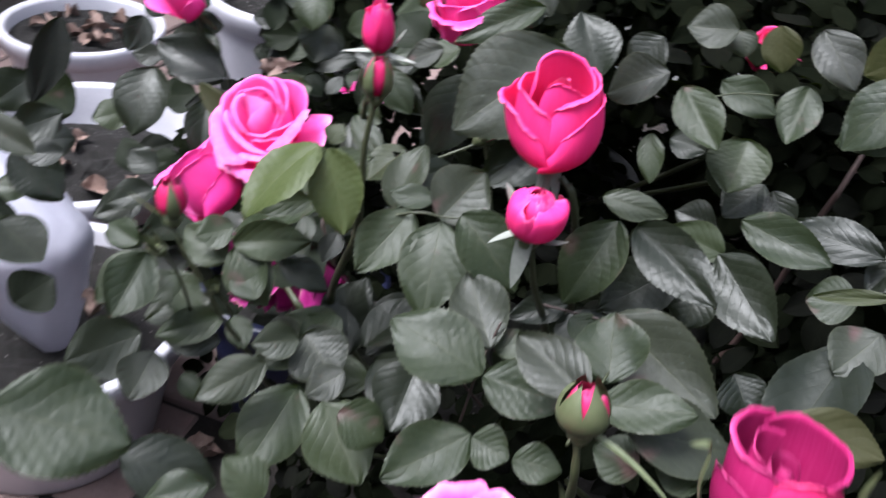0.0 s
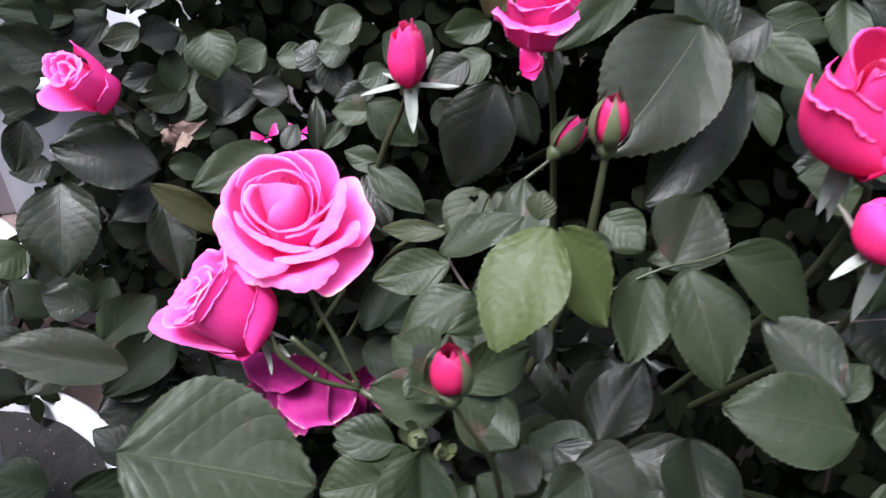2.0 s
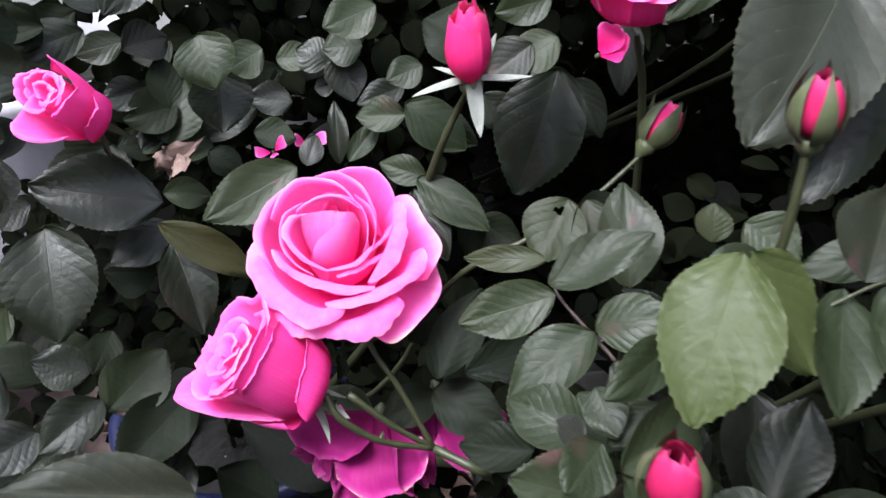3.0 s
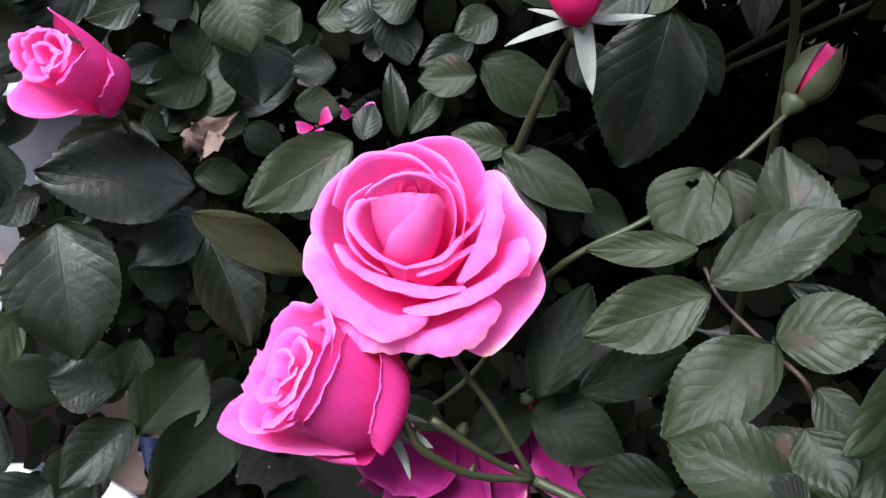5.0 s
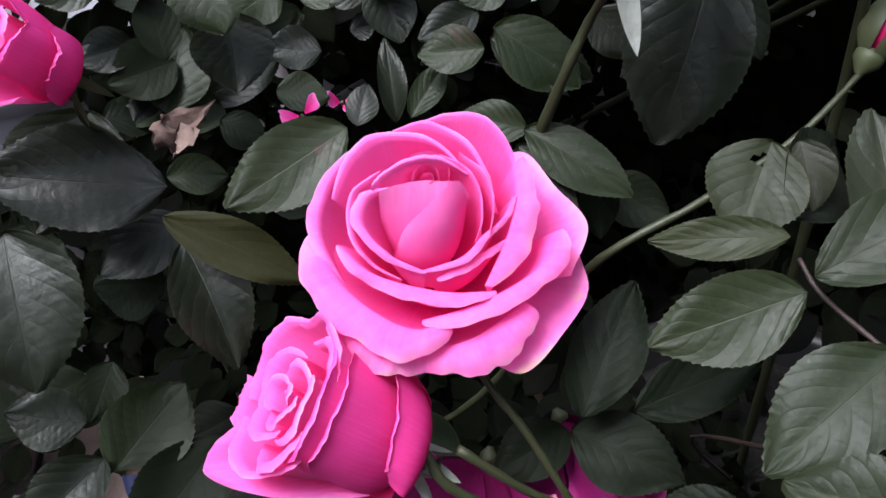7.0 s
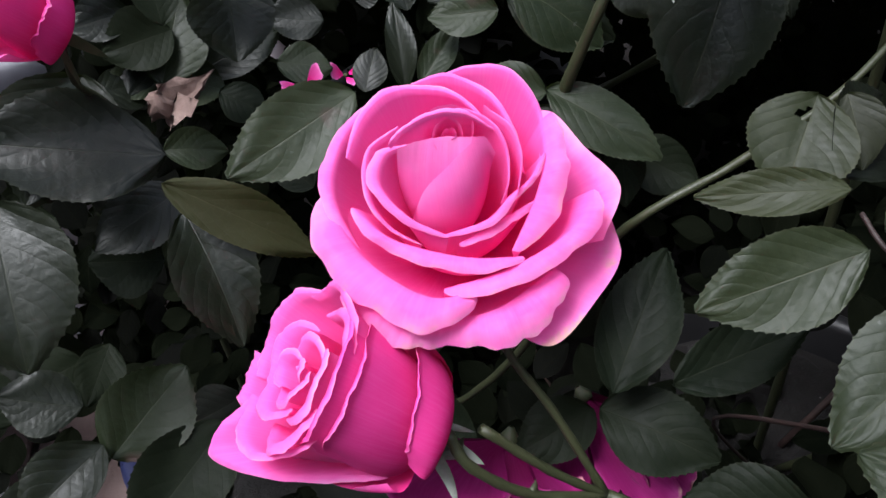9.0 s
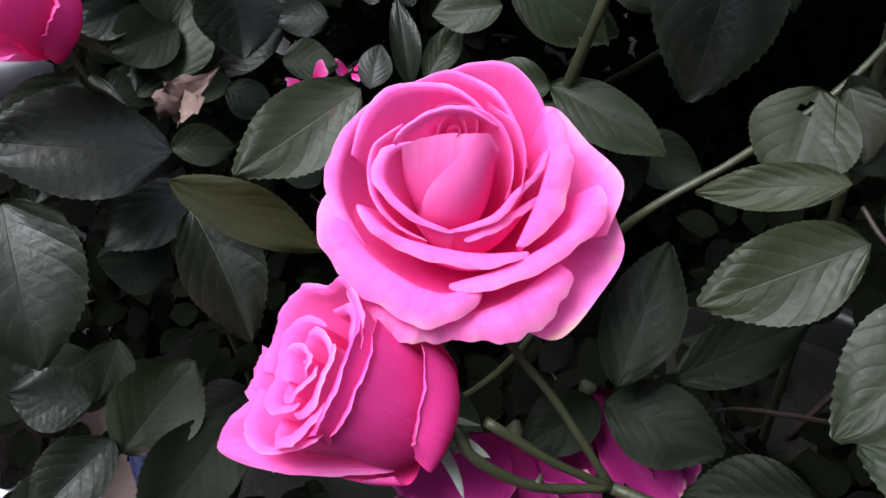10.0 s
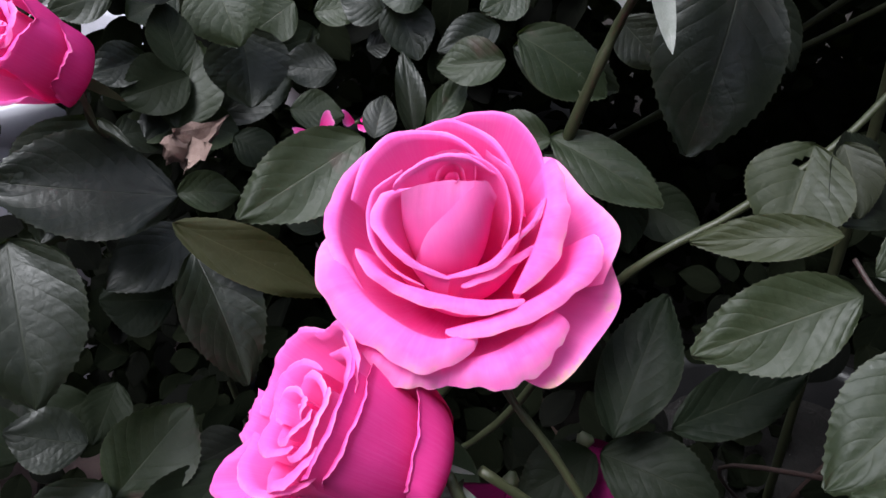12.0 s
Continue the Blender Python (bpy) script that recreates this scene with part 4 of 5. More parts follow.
# spent magenta rose hanging under the pair
for where, lean, many, first in (((0.014, -0.002, 0.484), (-0.34, -0.48, -0.76), 15, 90), ((0.050, 0.010, 0.485), (0.30, -0.50, -0.66), 9, 130)):
    wilted = flower_base(rose_bush, frame_from(where, lean, 0), 0.004, "rose_flower", "wilting magenta rose with drooping petals", [])
    slack = random.Random(first)
    for n in range(many):
        az, out, down = 137.5 * n, 15 + 2.1 * n, 56 - 1.8 * n + slack.uniform(-8, 6)
        tilt = Euler((radians(slack.uniform(-24, 24)), radians(slack.uniform(-24, 24)), 0)).to_matrix().to_4x4()
        petal(wilted, tilt, az, [(0.003, 0.0), (out * 0.0006, down * 0.0003), (out * 0.00095, down * 0.00065), (out * (0.001 + slack.uniform(-0.0003, 0.0003)), down * 0.001)], slack.uniform(58, 95), MAGENTA, first + n, ruffle=0.045, fold=0.25, lean=0.15, roll=0.08)
for where, turn, wide in (((-0.036, 0.243, 0.527), (-0.1, -0.6, 0.7), 10), ((-0.009, 0.275, 0.515), (0.3, -0.7, 0.6), 11)):
    fallen = flower_base(rose_bush, frame_from(where, turn, 0), 0.0012, "rose_flower", "faded pink petals caught among leaves", [])
    for n, (az, share) in enumerate(((190, 1.0), (20, 1.0), (285, 0.7))):
        petal(fallen, Matrix(), az, [(0.002, 0.0), (wide * share * 0.0006, 0.004), (wide * share * 0.001, 0.008), (wide * share * 0.0012, 0.011)], 60, PINK, 110 + n, ruffle=0.04, narrow=0.7)
rag = flower_base(front_bush, frame_from((0.142, 0.044, 0.676), (0.1, -0.6, 0.6), 0), 0.0012, "rose_flower", "shrivelled pink petals under a rose", [])
for n, az in enumerate((0, 48)):
    petal(rag, Matrix(), az, [(0.002, 0.0), (0.007, 0.004), (0.011, 0.009), (0.010, 0.015)], 100, PINK_DEEP, 120 + n, ruffle=0.08, narrow=0.8, lean=0.2)

# stems of the flowers and canes of the bushes
stem(rose_bush, [(0.005, 0.004, 0.575), (0.010, -0.014, 0.549), (0.023, -0.027, 0.527), (0.039, -0.042, 0.493)], 0.0019, 0.0021)
stem(rose_bush, [(-0.016, -0.036, 0.538), (-0.010, -0.043, 0.527), (0.010, -0.045, 0.508), (0.039, -0.042, 0.493)], 0.0026, 0.0022, thorns=2)
stem(rose_bush, [(-0.004, -0.033, 0.533), (0.018, -0.039, 0.511), (0.039, -0.042, 0.493)], 0.0024, 0.0020)
stem(rose_bush, [(0.039, -0.042, 0.493), (0.067, -0.051, 0.475), (0.06, 0.06, 0.36), (-0.06, 0.22, 0.20)], 0.0030, 0.0050, thorns=6)
stem(rose_bush, [(0.073, 0.036, 0.668), (0.069, 0.050, 0.648), (0.056, 0.058, 0.606), (0.03, 0.12, 0.45), (-0.08, 0.23, 0.20)], 0.0017, 0.0042, thorns=3)
stem(rose_bush, [(0.165, 0.020, 0.630), (0.135, 0.010, 0.611), (0.104, 0.015, 0.586), (0.059, 0.025, 0.550), (0.02, 0.10, 0.40), (-0.09, 0.24, 0.20)], 0.0015, 0.0028, thorns=4)
stem(rose_bush, [(-0.122, 0.100, 0.630), (-0.124, 0.107, 0.612), (-0.118, 0.122, 0.592), (-0.128, 0.150, 0.560), (-0.12, 0.22, 0.40), (-0.11, 0.25, 0.20)], 0.0013, 0.0032, thorns=2)
stem(rose_bush, [(0.087, -0.069, 0.626), (0.088, -0.081, 0.622), (0.097, -0.102, 0.616), (0.104, -0.115, 0.609), (0.12, -0.10, 0.56), (0.14, 0.05, 0.40), (0.25, 0.14, 0.20)], 0.0008, 0.0015, TWIG)
stem(front_bush, [(0.141, -0.144, 0.725), (0.139, -0.148, 0.698), (0.138, -0.145, 0.662), (0.134, -0.136, 0.630), (0.117, -0.119, 0.540), (0.15, 0.0, 0.36), (0.24, 0.13, 0.20)], 0.0018, 0.0042, thorns=7)
stem(front_bush, [(0.249, -0.152, 0.716), (0.259, -0.150, 0.700), (0.268, -0.105, 0.610), (0.27, 0.02, 0.40), (0.26, 0.14, 0.20)], 0.0020, 0.0045, thorns=5)
stem(front_bush, [(0.247, -0.191, 0.698), (0.252, -0.180, 0.665), (0.262, -0.140, 0.600), (0.265, 0.0, 0.40), (0.27, 0.13, 0.20)], 0.0017, 0.0042, thorns=3)
stem(front_bush, [(0.0685, -0.228, 0.671), (0.076, -0.231, 0.658), (0.087, -0.228, 0.635), (0.098, -0.210, 0.585), (0.13, -0.12, 0.42), (0.24, 0.12, 0.20)], 0.0011, 0.0022, STEM, thorns=6)
stem(front_bush, [(0.295, -0.305, 0.697), (0.299, -0.306, 0.668), (0.30, -0.26, 0.58), (0.30, -0.05, 0.38), (0.28, 0.13, 0.20)], 0.0018, 0.0040, thorns=3)
stem(front_bush, [(0.340, -0.399, 0.769), (0.343, -0.375, 0.70), (0.35, -0.27, 0.57), (0.34, -0.06, 0.38), (0.28, 0.14, 0.20)], 0.0020, 0.0042, thorns=3)
stem(front_bush, [(0.273, -0.354, 0.646), (0.28, -0.30, 0.58), (0.28, -0.06, 0.36), (0.27, 0.13, 0.20)], 0.0018, 0.0040)
stem(front_bush, [(0.152, 0.022, 0.695), (0.165, 0.03, 0.64), (0.20, 0.08, 0.42), (0.25, 0.15, 0.20)], 0.0020, 0.0042, thorns=3)
stem(front_bush, [(0.452, 0.150, 0.740), (0.448, 0.146, 0.699), (0.433, 0.117, 0.631), (0.427, 0.120, 0.593), (0.40, 0.15, 0.40), (0.28, 0.16, 0.20)], 0.0018, 0.0040, TWIG, thorns=5)
stem(back_bush, [(0.362, 0.252, 0.655), (0.35, 0.30, 0.55), (0.18, 0.58, 0.25)], 0.0018, 0.0045, thorns=3)
stem(back_bush, [(0.450, 0.203, 0.717), (0.44, 0.28, 0.58), (0.18, 0.60, 0.25)], 0.0018, 0.0045, thorns=3)

# leaf stalks
stem(front_bush, [(0.138, -0.146, 0.668), (0.130, -0.152, 0.684), (0.120, -0.153, 0.692)], 0.0010, 0.0009, STEM, name="leaf_stalk")
stem(front_bush, [(0.150, -0.150, 0.655), (0.175, -0.150, 0.668), (0.192, -0.146, 0.668), (0.215, -0.140, 0.672)], 0.0009, 0.0007, STEM, name="leaf_stalk")
stem(front_bush, [(0.236, -0.225, 0.600), (0.238, -0.215, 0.630), (0.240, -0.205, 0.642), (0.242, -0.200, 0.652)], 0.0010, 0.0007, TWIG, name="leaf_stalk")
stem(front_bush, [(0.250, -0.160, 0.640), (0.275, -0.168, 0.648), (0.300, -0.175, 0.655), (0.318, -0.180, 0.660)], 0.0009, 0.0006, TWIG, name="leaf_stalk")
stem(front_bush, [(0.292, -0.275, 0.660), (0.296, -0.255, 0.668), (0.300, -0.235, 0.672)], 0.0010, 0.0007, STEM, name="leaf_stalk")
stem(front_bush, [(0.310, 0.060, 0.690), (0.330, 0.075, 0.695), (0.360, 0.085, 0.698)], 0.0009, 0.0006, STEM, name="leaf_stalk")
stem(rose_bush, [(-0.128, 0.085, 0.440), (-0.140, 0.085, 0.452), (-0.155, 0.080, 0.468)], 0.0009, 0.0006, TWIG, name="leaf_stalk")

# small green buds among the leaves, and a withered leaf
for place, lean, size in (((0.0576, -0.226, 0.648), (-0.3, -0.4, 0.8), 0.0042), ((0.072, -0.196, 0.605), (0.2, -0.5, 0.8), 0.0034)):
    nub = flower_base(front_bush, frame_from(place, lean), size, "rose_bud", "tiny green bud still shut",
                      [(a, 0.011, 0.006, -72, 30) for a in (20, 95, 165, 240, 310)])
    stem(front_bush, [place, (place[0] + 0.006, place[1] + 0.006, place[2] - 0.016), (place[0] + 0.012, place[1] + 0.010, place[2] - 0.045)], 0.0010, 0.0012, name="leaf_stalk")

# leaves of the bushes, one by one
leaf(front_bush, LIME, (0.117, -0.161, 0.700), 0.055, 0.036, (-36, -4, 143), ribbed=True)
leaf(front_bush, LIME, (0.122, -0.158, 0.697), 0.047, 0.029, (-55, 11, -145), ribbed=True)
leaf(front_bush, YOUNG, (0.116, -0.143, 0.691), 0.013, 0.013, (51, 11, -8))
leaf(front_bush, DARK, (0.113, -0.024, 0.605), 0.052, 0.032, (9, 49, -44))
leaf(front_bush, MID, (0.185, -0.138, 0.660), 0.037, 0.038, (46, 21, -17))
leaf(front_bush, MID, (0.188, -0.146, 0.665), 0.055, 0.037, (-36, 5, -171))
leaf(front_bush, MID, (0.170, -0.145, 0.665), 0.046, 0.030, (-36, -21, 172))
leaf(front_bush, MID, (0.201, -0.153, 0.678), 0.050, 0.033, (-31, 27, -128))
leaf(front_bush, MID, (0.169, -0.097, 0.644), 0.028, 0.017, (0, -33, 99))
leaf(front_bush, MID, (0.222, -0.029, 0.737), 0.085, 0.062, (-40, -26, 154))
leaf(front_bush, DARK, (0.248, -0.036, 0.717), 0.091, 0.046, (-61, -36, 168))
leaf(front_bush, DARK, (0.243, -0.017, 0.718), 0.045, 0.035, (46, -23, 25))
leaf(front_bush, MID, (0.283, 0.019, 0.720), 0.045, 0.034, (-46, -37, 122))
leaf(front_bush, MID, (0.295, 0.059, 0.697), 0.054, 0.031, (-33, 38, -159))
leaf(front_bush, MID, (0.320, 0.097, 0.694), 0.045, 0.027, (-18, 55, -125))
leaf(front_bush, MID, (0.381, 0.107, 0.702), 0.047, 0.030, (-44, 5, 166))
leaf(front_bush, MID, (0.350, 0.070, 0.666), 0.041, 0.043, (-46, 5, 172))
leaf(front_bush, DARK, (0.455, 0.013, 0.634), 0.069, 0.032, (-10, -44, 74))
leaf(front_bush, MID, (0.359, 0.011, 0.633), 0.064, 0.031, (-3, 49, -112))
leaf(front_bush, DARK, (0.293, -0.135, 0.691), 0.062, 0.029, (-5, 43, -135))
leaf(front_bush, DARK, (0.343, -0.080, 0.656), 0.060, 0.035, (-25, 45, -155))
leaf(front_bush, MID, (0.283, -0.143, 0.696), 0.051, 0.031, (-51, -11, 169))
leaf(front_bush, DARK, (0.320, -0.124, 0.666), 0.047, 0.033, (-38, -25, 144))
leaf(front_bush, DARK, (0.337, -0.119, 0.655), 0.025, 0.026, (-43, 5, 164))
leaf(front_bush, DARK, (0.270, -0.157, 0.644), 0.033, 0.016, (-21, -36, 131))
leaf(front_bush, MID, (0.241, -0.209, 0.641), 0.045, 0.031, (21, -22, 30))
leaf(front_bush, MID, (0.242, -0.203, 0.635), 0.022, 0.015, (27, 26, -48))
leaf(front_bush, MID, (0.242, -0.223, 0.635), 0.055, 0.039, (11, -25, 76))
leaf(front_bush, MID, (0.243, -0.228, 0.639), 0.044, 0.029, (2, 38, -91))
leaf(front_bush, MID, (0.295, -0.254, 0.671), 0.044, 0.026, (4, -33, 58))
leaf(front_bush, MID, (0.302, -0.229, 0.661), 0.034, 0.034, (34, -18, 5))
leaf(front_bush, MID, (0.294, -0.182, 0.664), 0.068, 0.040, (-20, 45, -129))
leaf(front_bush, DARK, (0.288, -0.153, 0.643), 0.034, 0.035, (-29, 2, 170))
leaf(front_bush, MID, (0.299, -0.253, 0.668), 0.042, 0.023, (17, 30, -78))
leaf(front_bush, MID, (0.439, -0.033, 0.623), 0.030, 0.031, (-29, -38, 103))
leaf(front_bush, YOUNG, (0.448, -0.062, 0.649), 0.043, 0.010, (-27, -40, 104))
leaf(front_bush, DARK, (0.419, -0.133, 0.661), 0.094, 0.040, (-23, 9, 155))
leaf(front_bush, MID, (0.352, -0.029, 0.626), 0.039, 0.028, (12, -52, 74))
leaf(front_bush, DARK, (0.343, -0.008, 0.633), 0.029, 0.025, (-8, -56, 81))
leaf(front_bush, MID, (0.268, -0.082, 0.673), 0.039, 0.018, (0, 46, -89))
leaf(front_bush, MID, (0.283, 0.012, 0.678), 0.034, 0.017, (-49, 19, -178))
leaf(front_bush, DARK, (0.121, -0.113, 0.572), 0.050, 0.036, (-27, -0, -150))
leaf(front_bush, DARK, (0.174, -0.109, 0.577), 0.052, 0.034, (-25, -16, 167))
leaf(front_bush, MID, (0.146, -0.168, 0.565), 0.042, 0.032, (19, -26, 84))
leaf(front_bush, MID, (0.124, -0.170, 0.567), 0.037, 0.026, (-18, -25, 144))
leaf(front_bush, MID, (0.169, -0.180, 0.560), 0.042, 0.026, (3, -34, 105))
leaf(front_bush, MID, (0.077, -0.184, 0.633), 0.044, 0.023, (7, 45, -56))
leaf(front_bush, MID, (0.070, -0.168, 0.631), 0.012, 0.013, (31, -7, 57))
leaf(front_bush, MID, (0.078, -0.184, 0.630), 0.038, 0.028, (-37, 27, -133))
leaf(front_bush, DARK, (0.093, -0.155, 0.608), 0.034, 0.020, (-19, 28, -99))
leaf(front_bush, MID, (0.073, -0.175, 0.637), 0.022, 0.020, (-12, -37, 140))
leaf(front_bush, MID, (0.049, -0.227, 0.648), 0.022, 0.015, (10, -35, 94))
leaf(front_bush, MID, (0.061, -0.235, 0.651), 0.036, 0.025, (-29, -26, 169))
leaf(front_bush, MID, (0.037, -0.195, 0.604), 0.034, 0.023, (-27, 18, -116))
leaf(front_bush, MID, (0.061, -0.180, 0.573), 0.039, 0.018, (-3, -28, 130))
leaf(front_bush, MID, (0.084, -0.207, 0.596), 0.037, 0.020, (-11, -40, 140))
leaf(front_bush, MID, (0.088, -0.201, 0.595), 0.021, 0.015, (-26, 12, -136))
leaf(front_bush, MID, (0.123, -0.137, 0.628), 0.021, 0.014, (-32, -16, -174))
leaf(front_bush, MID, (0.109, -0.146, 0.652), 0.038, 0.017, (-5, -45, 129))
leaf(front_bush, MID, (0.195, 0.009, 0.746), 0.062, 0.021, (-30, -38, 145))
leaf(front_bush, OLIVE, (0.124, 0.022, 0.757), 0.036, 0.031, (-69, -26, -164))
leaf(front_bush, MID, (0.376, 0.112, 0.743), 0.048, 0.032, (-41, 38, -163))
leaf(front_bush, MID, (0.413, -0.043, 0.773), 0.051, 0.034, (-53, -13, 143))
leaf(front_bush, MID, (0.428, -0.038, 0.751), 0.048, 0.027, (-34, -39, 127))
leaf(front_bush, OLIVE, (0.415, -0.014, 0.784), 0.036, 0.029, (-82, -41, 152))
leaf(front_bush, DARK, (0.297, 0.108, 0.634), 0.029, 0.026, (6, 46, -99))
leaf(front_bush, MID, (0.194, 0.012, 0.744), 0.024, 0.021, (-29, -36, 140))
leaf(front_bush, MID, (0.176, 0.029, 0.756), 0.030, 0.027, (-46, 37, -144))
leaf(front_bush, DARK, (0.271, 0.083, 0.720), 0.032, 0.031, (-60, -19, 152))
leaf(front_bush, MID, (0.322, 0.146, 0.718), 0.037, 0.034, (-16, -49, 108))
leaf(front_bush, OLIVE, (0.347, 0.111, 0.739), 0.033, 0.027, (-76, 24, 170))
leaf(front_bush, DARK, (0.418, 0.146, 0.689), 0.049, 0.027, (-33, 53, -149))
leaf(front_bush, DARK, (0.379, 0.066, 0.634), 0.032, 0.023, (-48, 34, -167))
leaf(front_bush, DARK, (0.374, 0.080, 0.630), 0.038, 0.033, (-40, -10, 142))
leaf(front_bush, DARK, (0.468, 0.024, 0.631), 0.031, 0.025, (-52, -4, 139))
leaf(front_bush, SHADE, (0.158, 0.120, 0.627), 0.039, 0.024, (-51, 31, 168))
leaf(front_bush, YOUNG, (0.116, -0.004, 0.621), 0.036, 0.032, (-38, -6, 141), True)
leaf(front_bush, YOUNG, (0.125, -0.006, 0.621), 0.024, 0.019, (-45, 11, 169))
leaf(front_bush, MID, (0.089, -0.073, 0.617), 0.044, 0.024, (-25, -42, 102))
leaf(front_bush, MID, (0.081, -0.084, 0.633), 0.047, 0.021, (35, 26, -80))
leaf(front_bush, MID, (0.097, -0.101, 0.621), 0.032, 0.024, (31, 32, -98))
leaf(front_bush, MID, (0.096, -0.103, 0.621), 0.044, 0.026, (-26, -13, 115))
leaf(front_bush, MID, (0.078, -0.150, 0.611), 0.034, 0.024, (4, -29, 45))
leaf(front_bush, MID, (0.082, -0.143, 0.630), 0.020, 0.016, (-20, 27, 179))
leaf(front_bush, MID, (0.096, -0.126, 0.625), 0.021, 0.013, (-28, 20, -167))
leaf(front_bush, MID, (0.104, -0.154, 0.628), 0.024, 0.013, (-27, -17, 113))
leaf(front_bush, SHADE, (0.078, -0.094, 0.541), 0.036, 0.023, (-12, -30, 72))
leaf(front_bush, DARK, (0.144, -0.088, 0.601), 0.032, 0.012, (16, -39, 29))
leaf(front_bush, MID, (0.058, -0.236, 0.652), 0.037, 0.026, (-36, -25, -164))
leaf(front_bush, MID, (0.050, -0.165, 0.566), 0.041, 0.027, (-15, -38, 138))
leaf(front_bush, DARK, (0.059, -0.169, 0.537), 0.037, 0.023, (5, -34, 112))
leaf(front_bush, MID, (0.070, -0.252, 0.601), 0.028, 0.025, (-33, -16, -168))
leaf(front_bush, DARK, (0.032, -0.213, 0.567), 0.044, 0.037, (-19, -46, 151))
leaf(front_bush, MID, (0.132, -0.244, 0.613), 0.038, 0.022, (-20, -37, 156))
leaf(front_bush, MID, (0.083, -0.247, 0.586), 0.017, 0.012, (-30, 15, -122))
leaf(front_bush, MID, (0.144, -0.229, 0.588), 0.052, 0.035, (-26, -17, -177))
leaf(front_bush, MID, (0.080, -0.369, 0.671), 0.054, 0.042, (-13, 29, -78))
leaf(front_bush, DARK, (0.077, -0.297, 0.567), 0.051, 0.035, (-19, 25, -75))
leaf(front_bush, MID, (0.160, -0.232, 0.586), 0.048, 0.039, (-26, 14, -131))
leaf(front_bush, MID, (0.177, -0.249, 0.602), 0.027, 0.026, (-20, 29, -97))
leaf(front_bush, MID, (0.245, -0.238, 0.608), 0.049, 0.031, (-19, -22, 144))
leaf(front_bush, MID, (0.168, -0.310, 0.598), 0.026, 0.021, (34, -19, 74))
leaf(front_bush, MID, (0.138, -0.309, 0.590), 0.031, 0.019, (-11, -22, 130))
leaf(front_bush, MID, (0.246, -0.240, 0.608), 0.021, 0.022, (-5, 35, -104))
leaf(front_bush, MID, (0.269, -0.250, 0.614), 0.024, 0.019, (5, 37, -82))
leaf(front_bush, MID, (0.134, -0.209, 0.602), 0.025, 0.020, (0, -41, 129))
leaf(front_bush, MID, (0.132, -0.198, 0.597), 0.033, 0.035, (-22, 24, -125))
leaf(front_bush, MID, (0.166, -0.217, 0.598), 0.024, 0.019, (-26, -25, 149))
leaf(front_bush, DARK, (0.196, -0.176, 0.584), 0.043, 0.039, (-29, -7, -176))
leaf(front_bush, MID, (0.274, -0.175, 0.650), 0.017, 0.017, (-24, 24, -117))
leaf(front_bush, MID, (0.326, -0.252, 0.637), 0.022, 0.023, (7, -26, 83))
leaf(front_bush, MID, (0.354, -0.255, 0.648), 0.023, 0.023, (-11, -32, 87))
leaf(front_bush, DARK, (0.364, -0.160, 0.636), 0.025, 0.026, (-33, 19, -151))
leaf(front_bush, MID, (0.427, -0.136, 0.671), 0.032, 0.030, (-35, -9, 147))
leaf(front_bush, MID, (0.3165, -0.2556, 0.662), 0.051, 0.034, (-9, 26, -74))
leaf(front_bush, OLIVE, (0.3746, -0.2479, 0.690), 0.039, 0.022, (-5, 51, -98))
leaf(front_bush, DARK, (-0.207, -0.025, 0.539), 0.032, 0.033, (7, 44, -43))
leaf(front_bush, DARK, (-0.210, -0.048, 0.539), 0.054, 0.041, (-44, 30, -112))
leaf(front_bush, MID, (-0.061, -0.216, 0.619), 0.034, 0.033, (-37, 17, -100))
leaf(front_bush, SHADE, (-0.006, -0.267, 0.614), 0.024, 0.026, (26, 42, -4))
leaf(front_bush, MID, (-0.025, -0.298, 0.728), 0.049, 0.043, (-14, 20, -98))
leaf(front_bush, MID, (-0.056, -0.183, 0.650), 0.052, 0.021, (25, -33, 83))
leaf(front_bush, MID, (0.130, -0.060, 0.605), 0.050, 0.029, (47, -3, -10))
leaf(front_bush, MID, (0.074, -0.185, 0.619), 0.034, 0.025, (17, -36, 66))
leaf(front_bush, MID, (0.049, -0.231, 0.651), 0.023, 0.016, (7, -36, 73))
leaf(front_bush, MID, (0.099, -0.144, 0.594), 0.028, 0.023, (28, -19, 27))
leaf(front_bush, MID, (0.103, -0.203, 0.614), 0.032, 0.022, (17, -26, 34))
leaf(front_bush, DARK, (0.130, -0.136, 0.551), 0.037, 0.027, (58, 4, -8))
leaf(front_bush, DARK, (0.156, -0.162, 0.569), 0.046, 0.031, (36, 1, -40))
leaf(front_bush, MID, (0.145, -0.188, 0.579), 0.033, 0.030, (9, -33, 50))
leaf(front_bush, MID, (0.118, -0.194, 0.573), 0.026, 0.024, (16, -21, 34))
leaf(front_bush, DARK, (0.166, -0.169, 0.568), 0.054, 0.036, (-5, 33, -124))
leaf(front_bush, DARK, (0.127, -0.179, 0.587), 0.035, 0.022, (-6, 21, -139))
leaf(front_bush, MID, (0.046, -0.209, 0.605), 0.027, 0.025, (-14, -39, 105))
leaf(front_bush, MID, (0.059, -0.213, 0.623), 0.021, 0.022, (-22, -5, 165))
leaf(front_bush, MID, (0.168, -0.080, 0.651), 0.027, 0.024, (-25, 37, -153))
leaf(front_bush, MID, (0.145, -0.122, 0.623), 0.015, 0.015, (32, 25, -67))
leaf(front_bush, MID, (0.233, -0.095, 0.638), 0.041, 0.019, (-15, -34, 93))
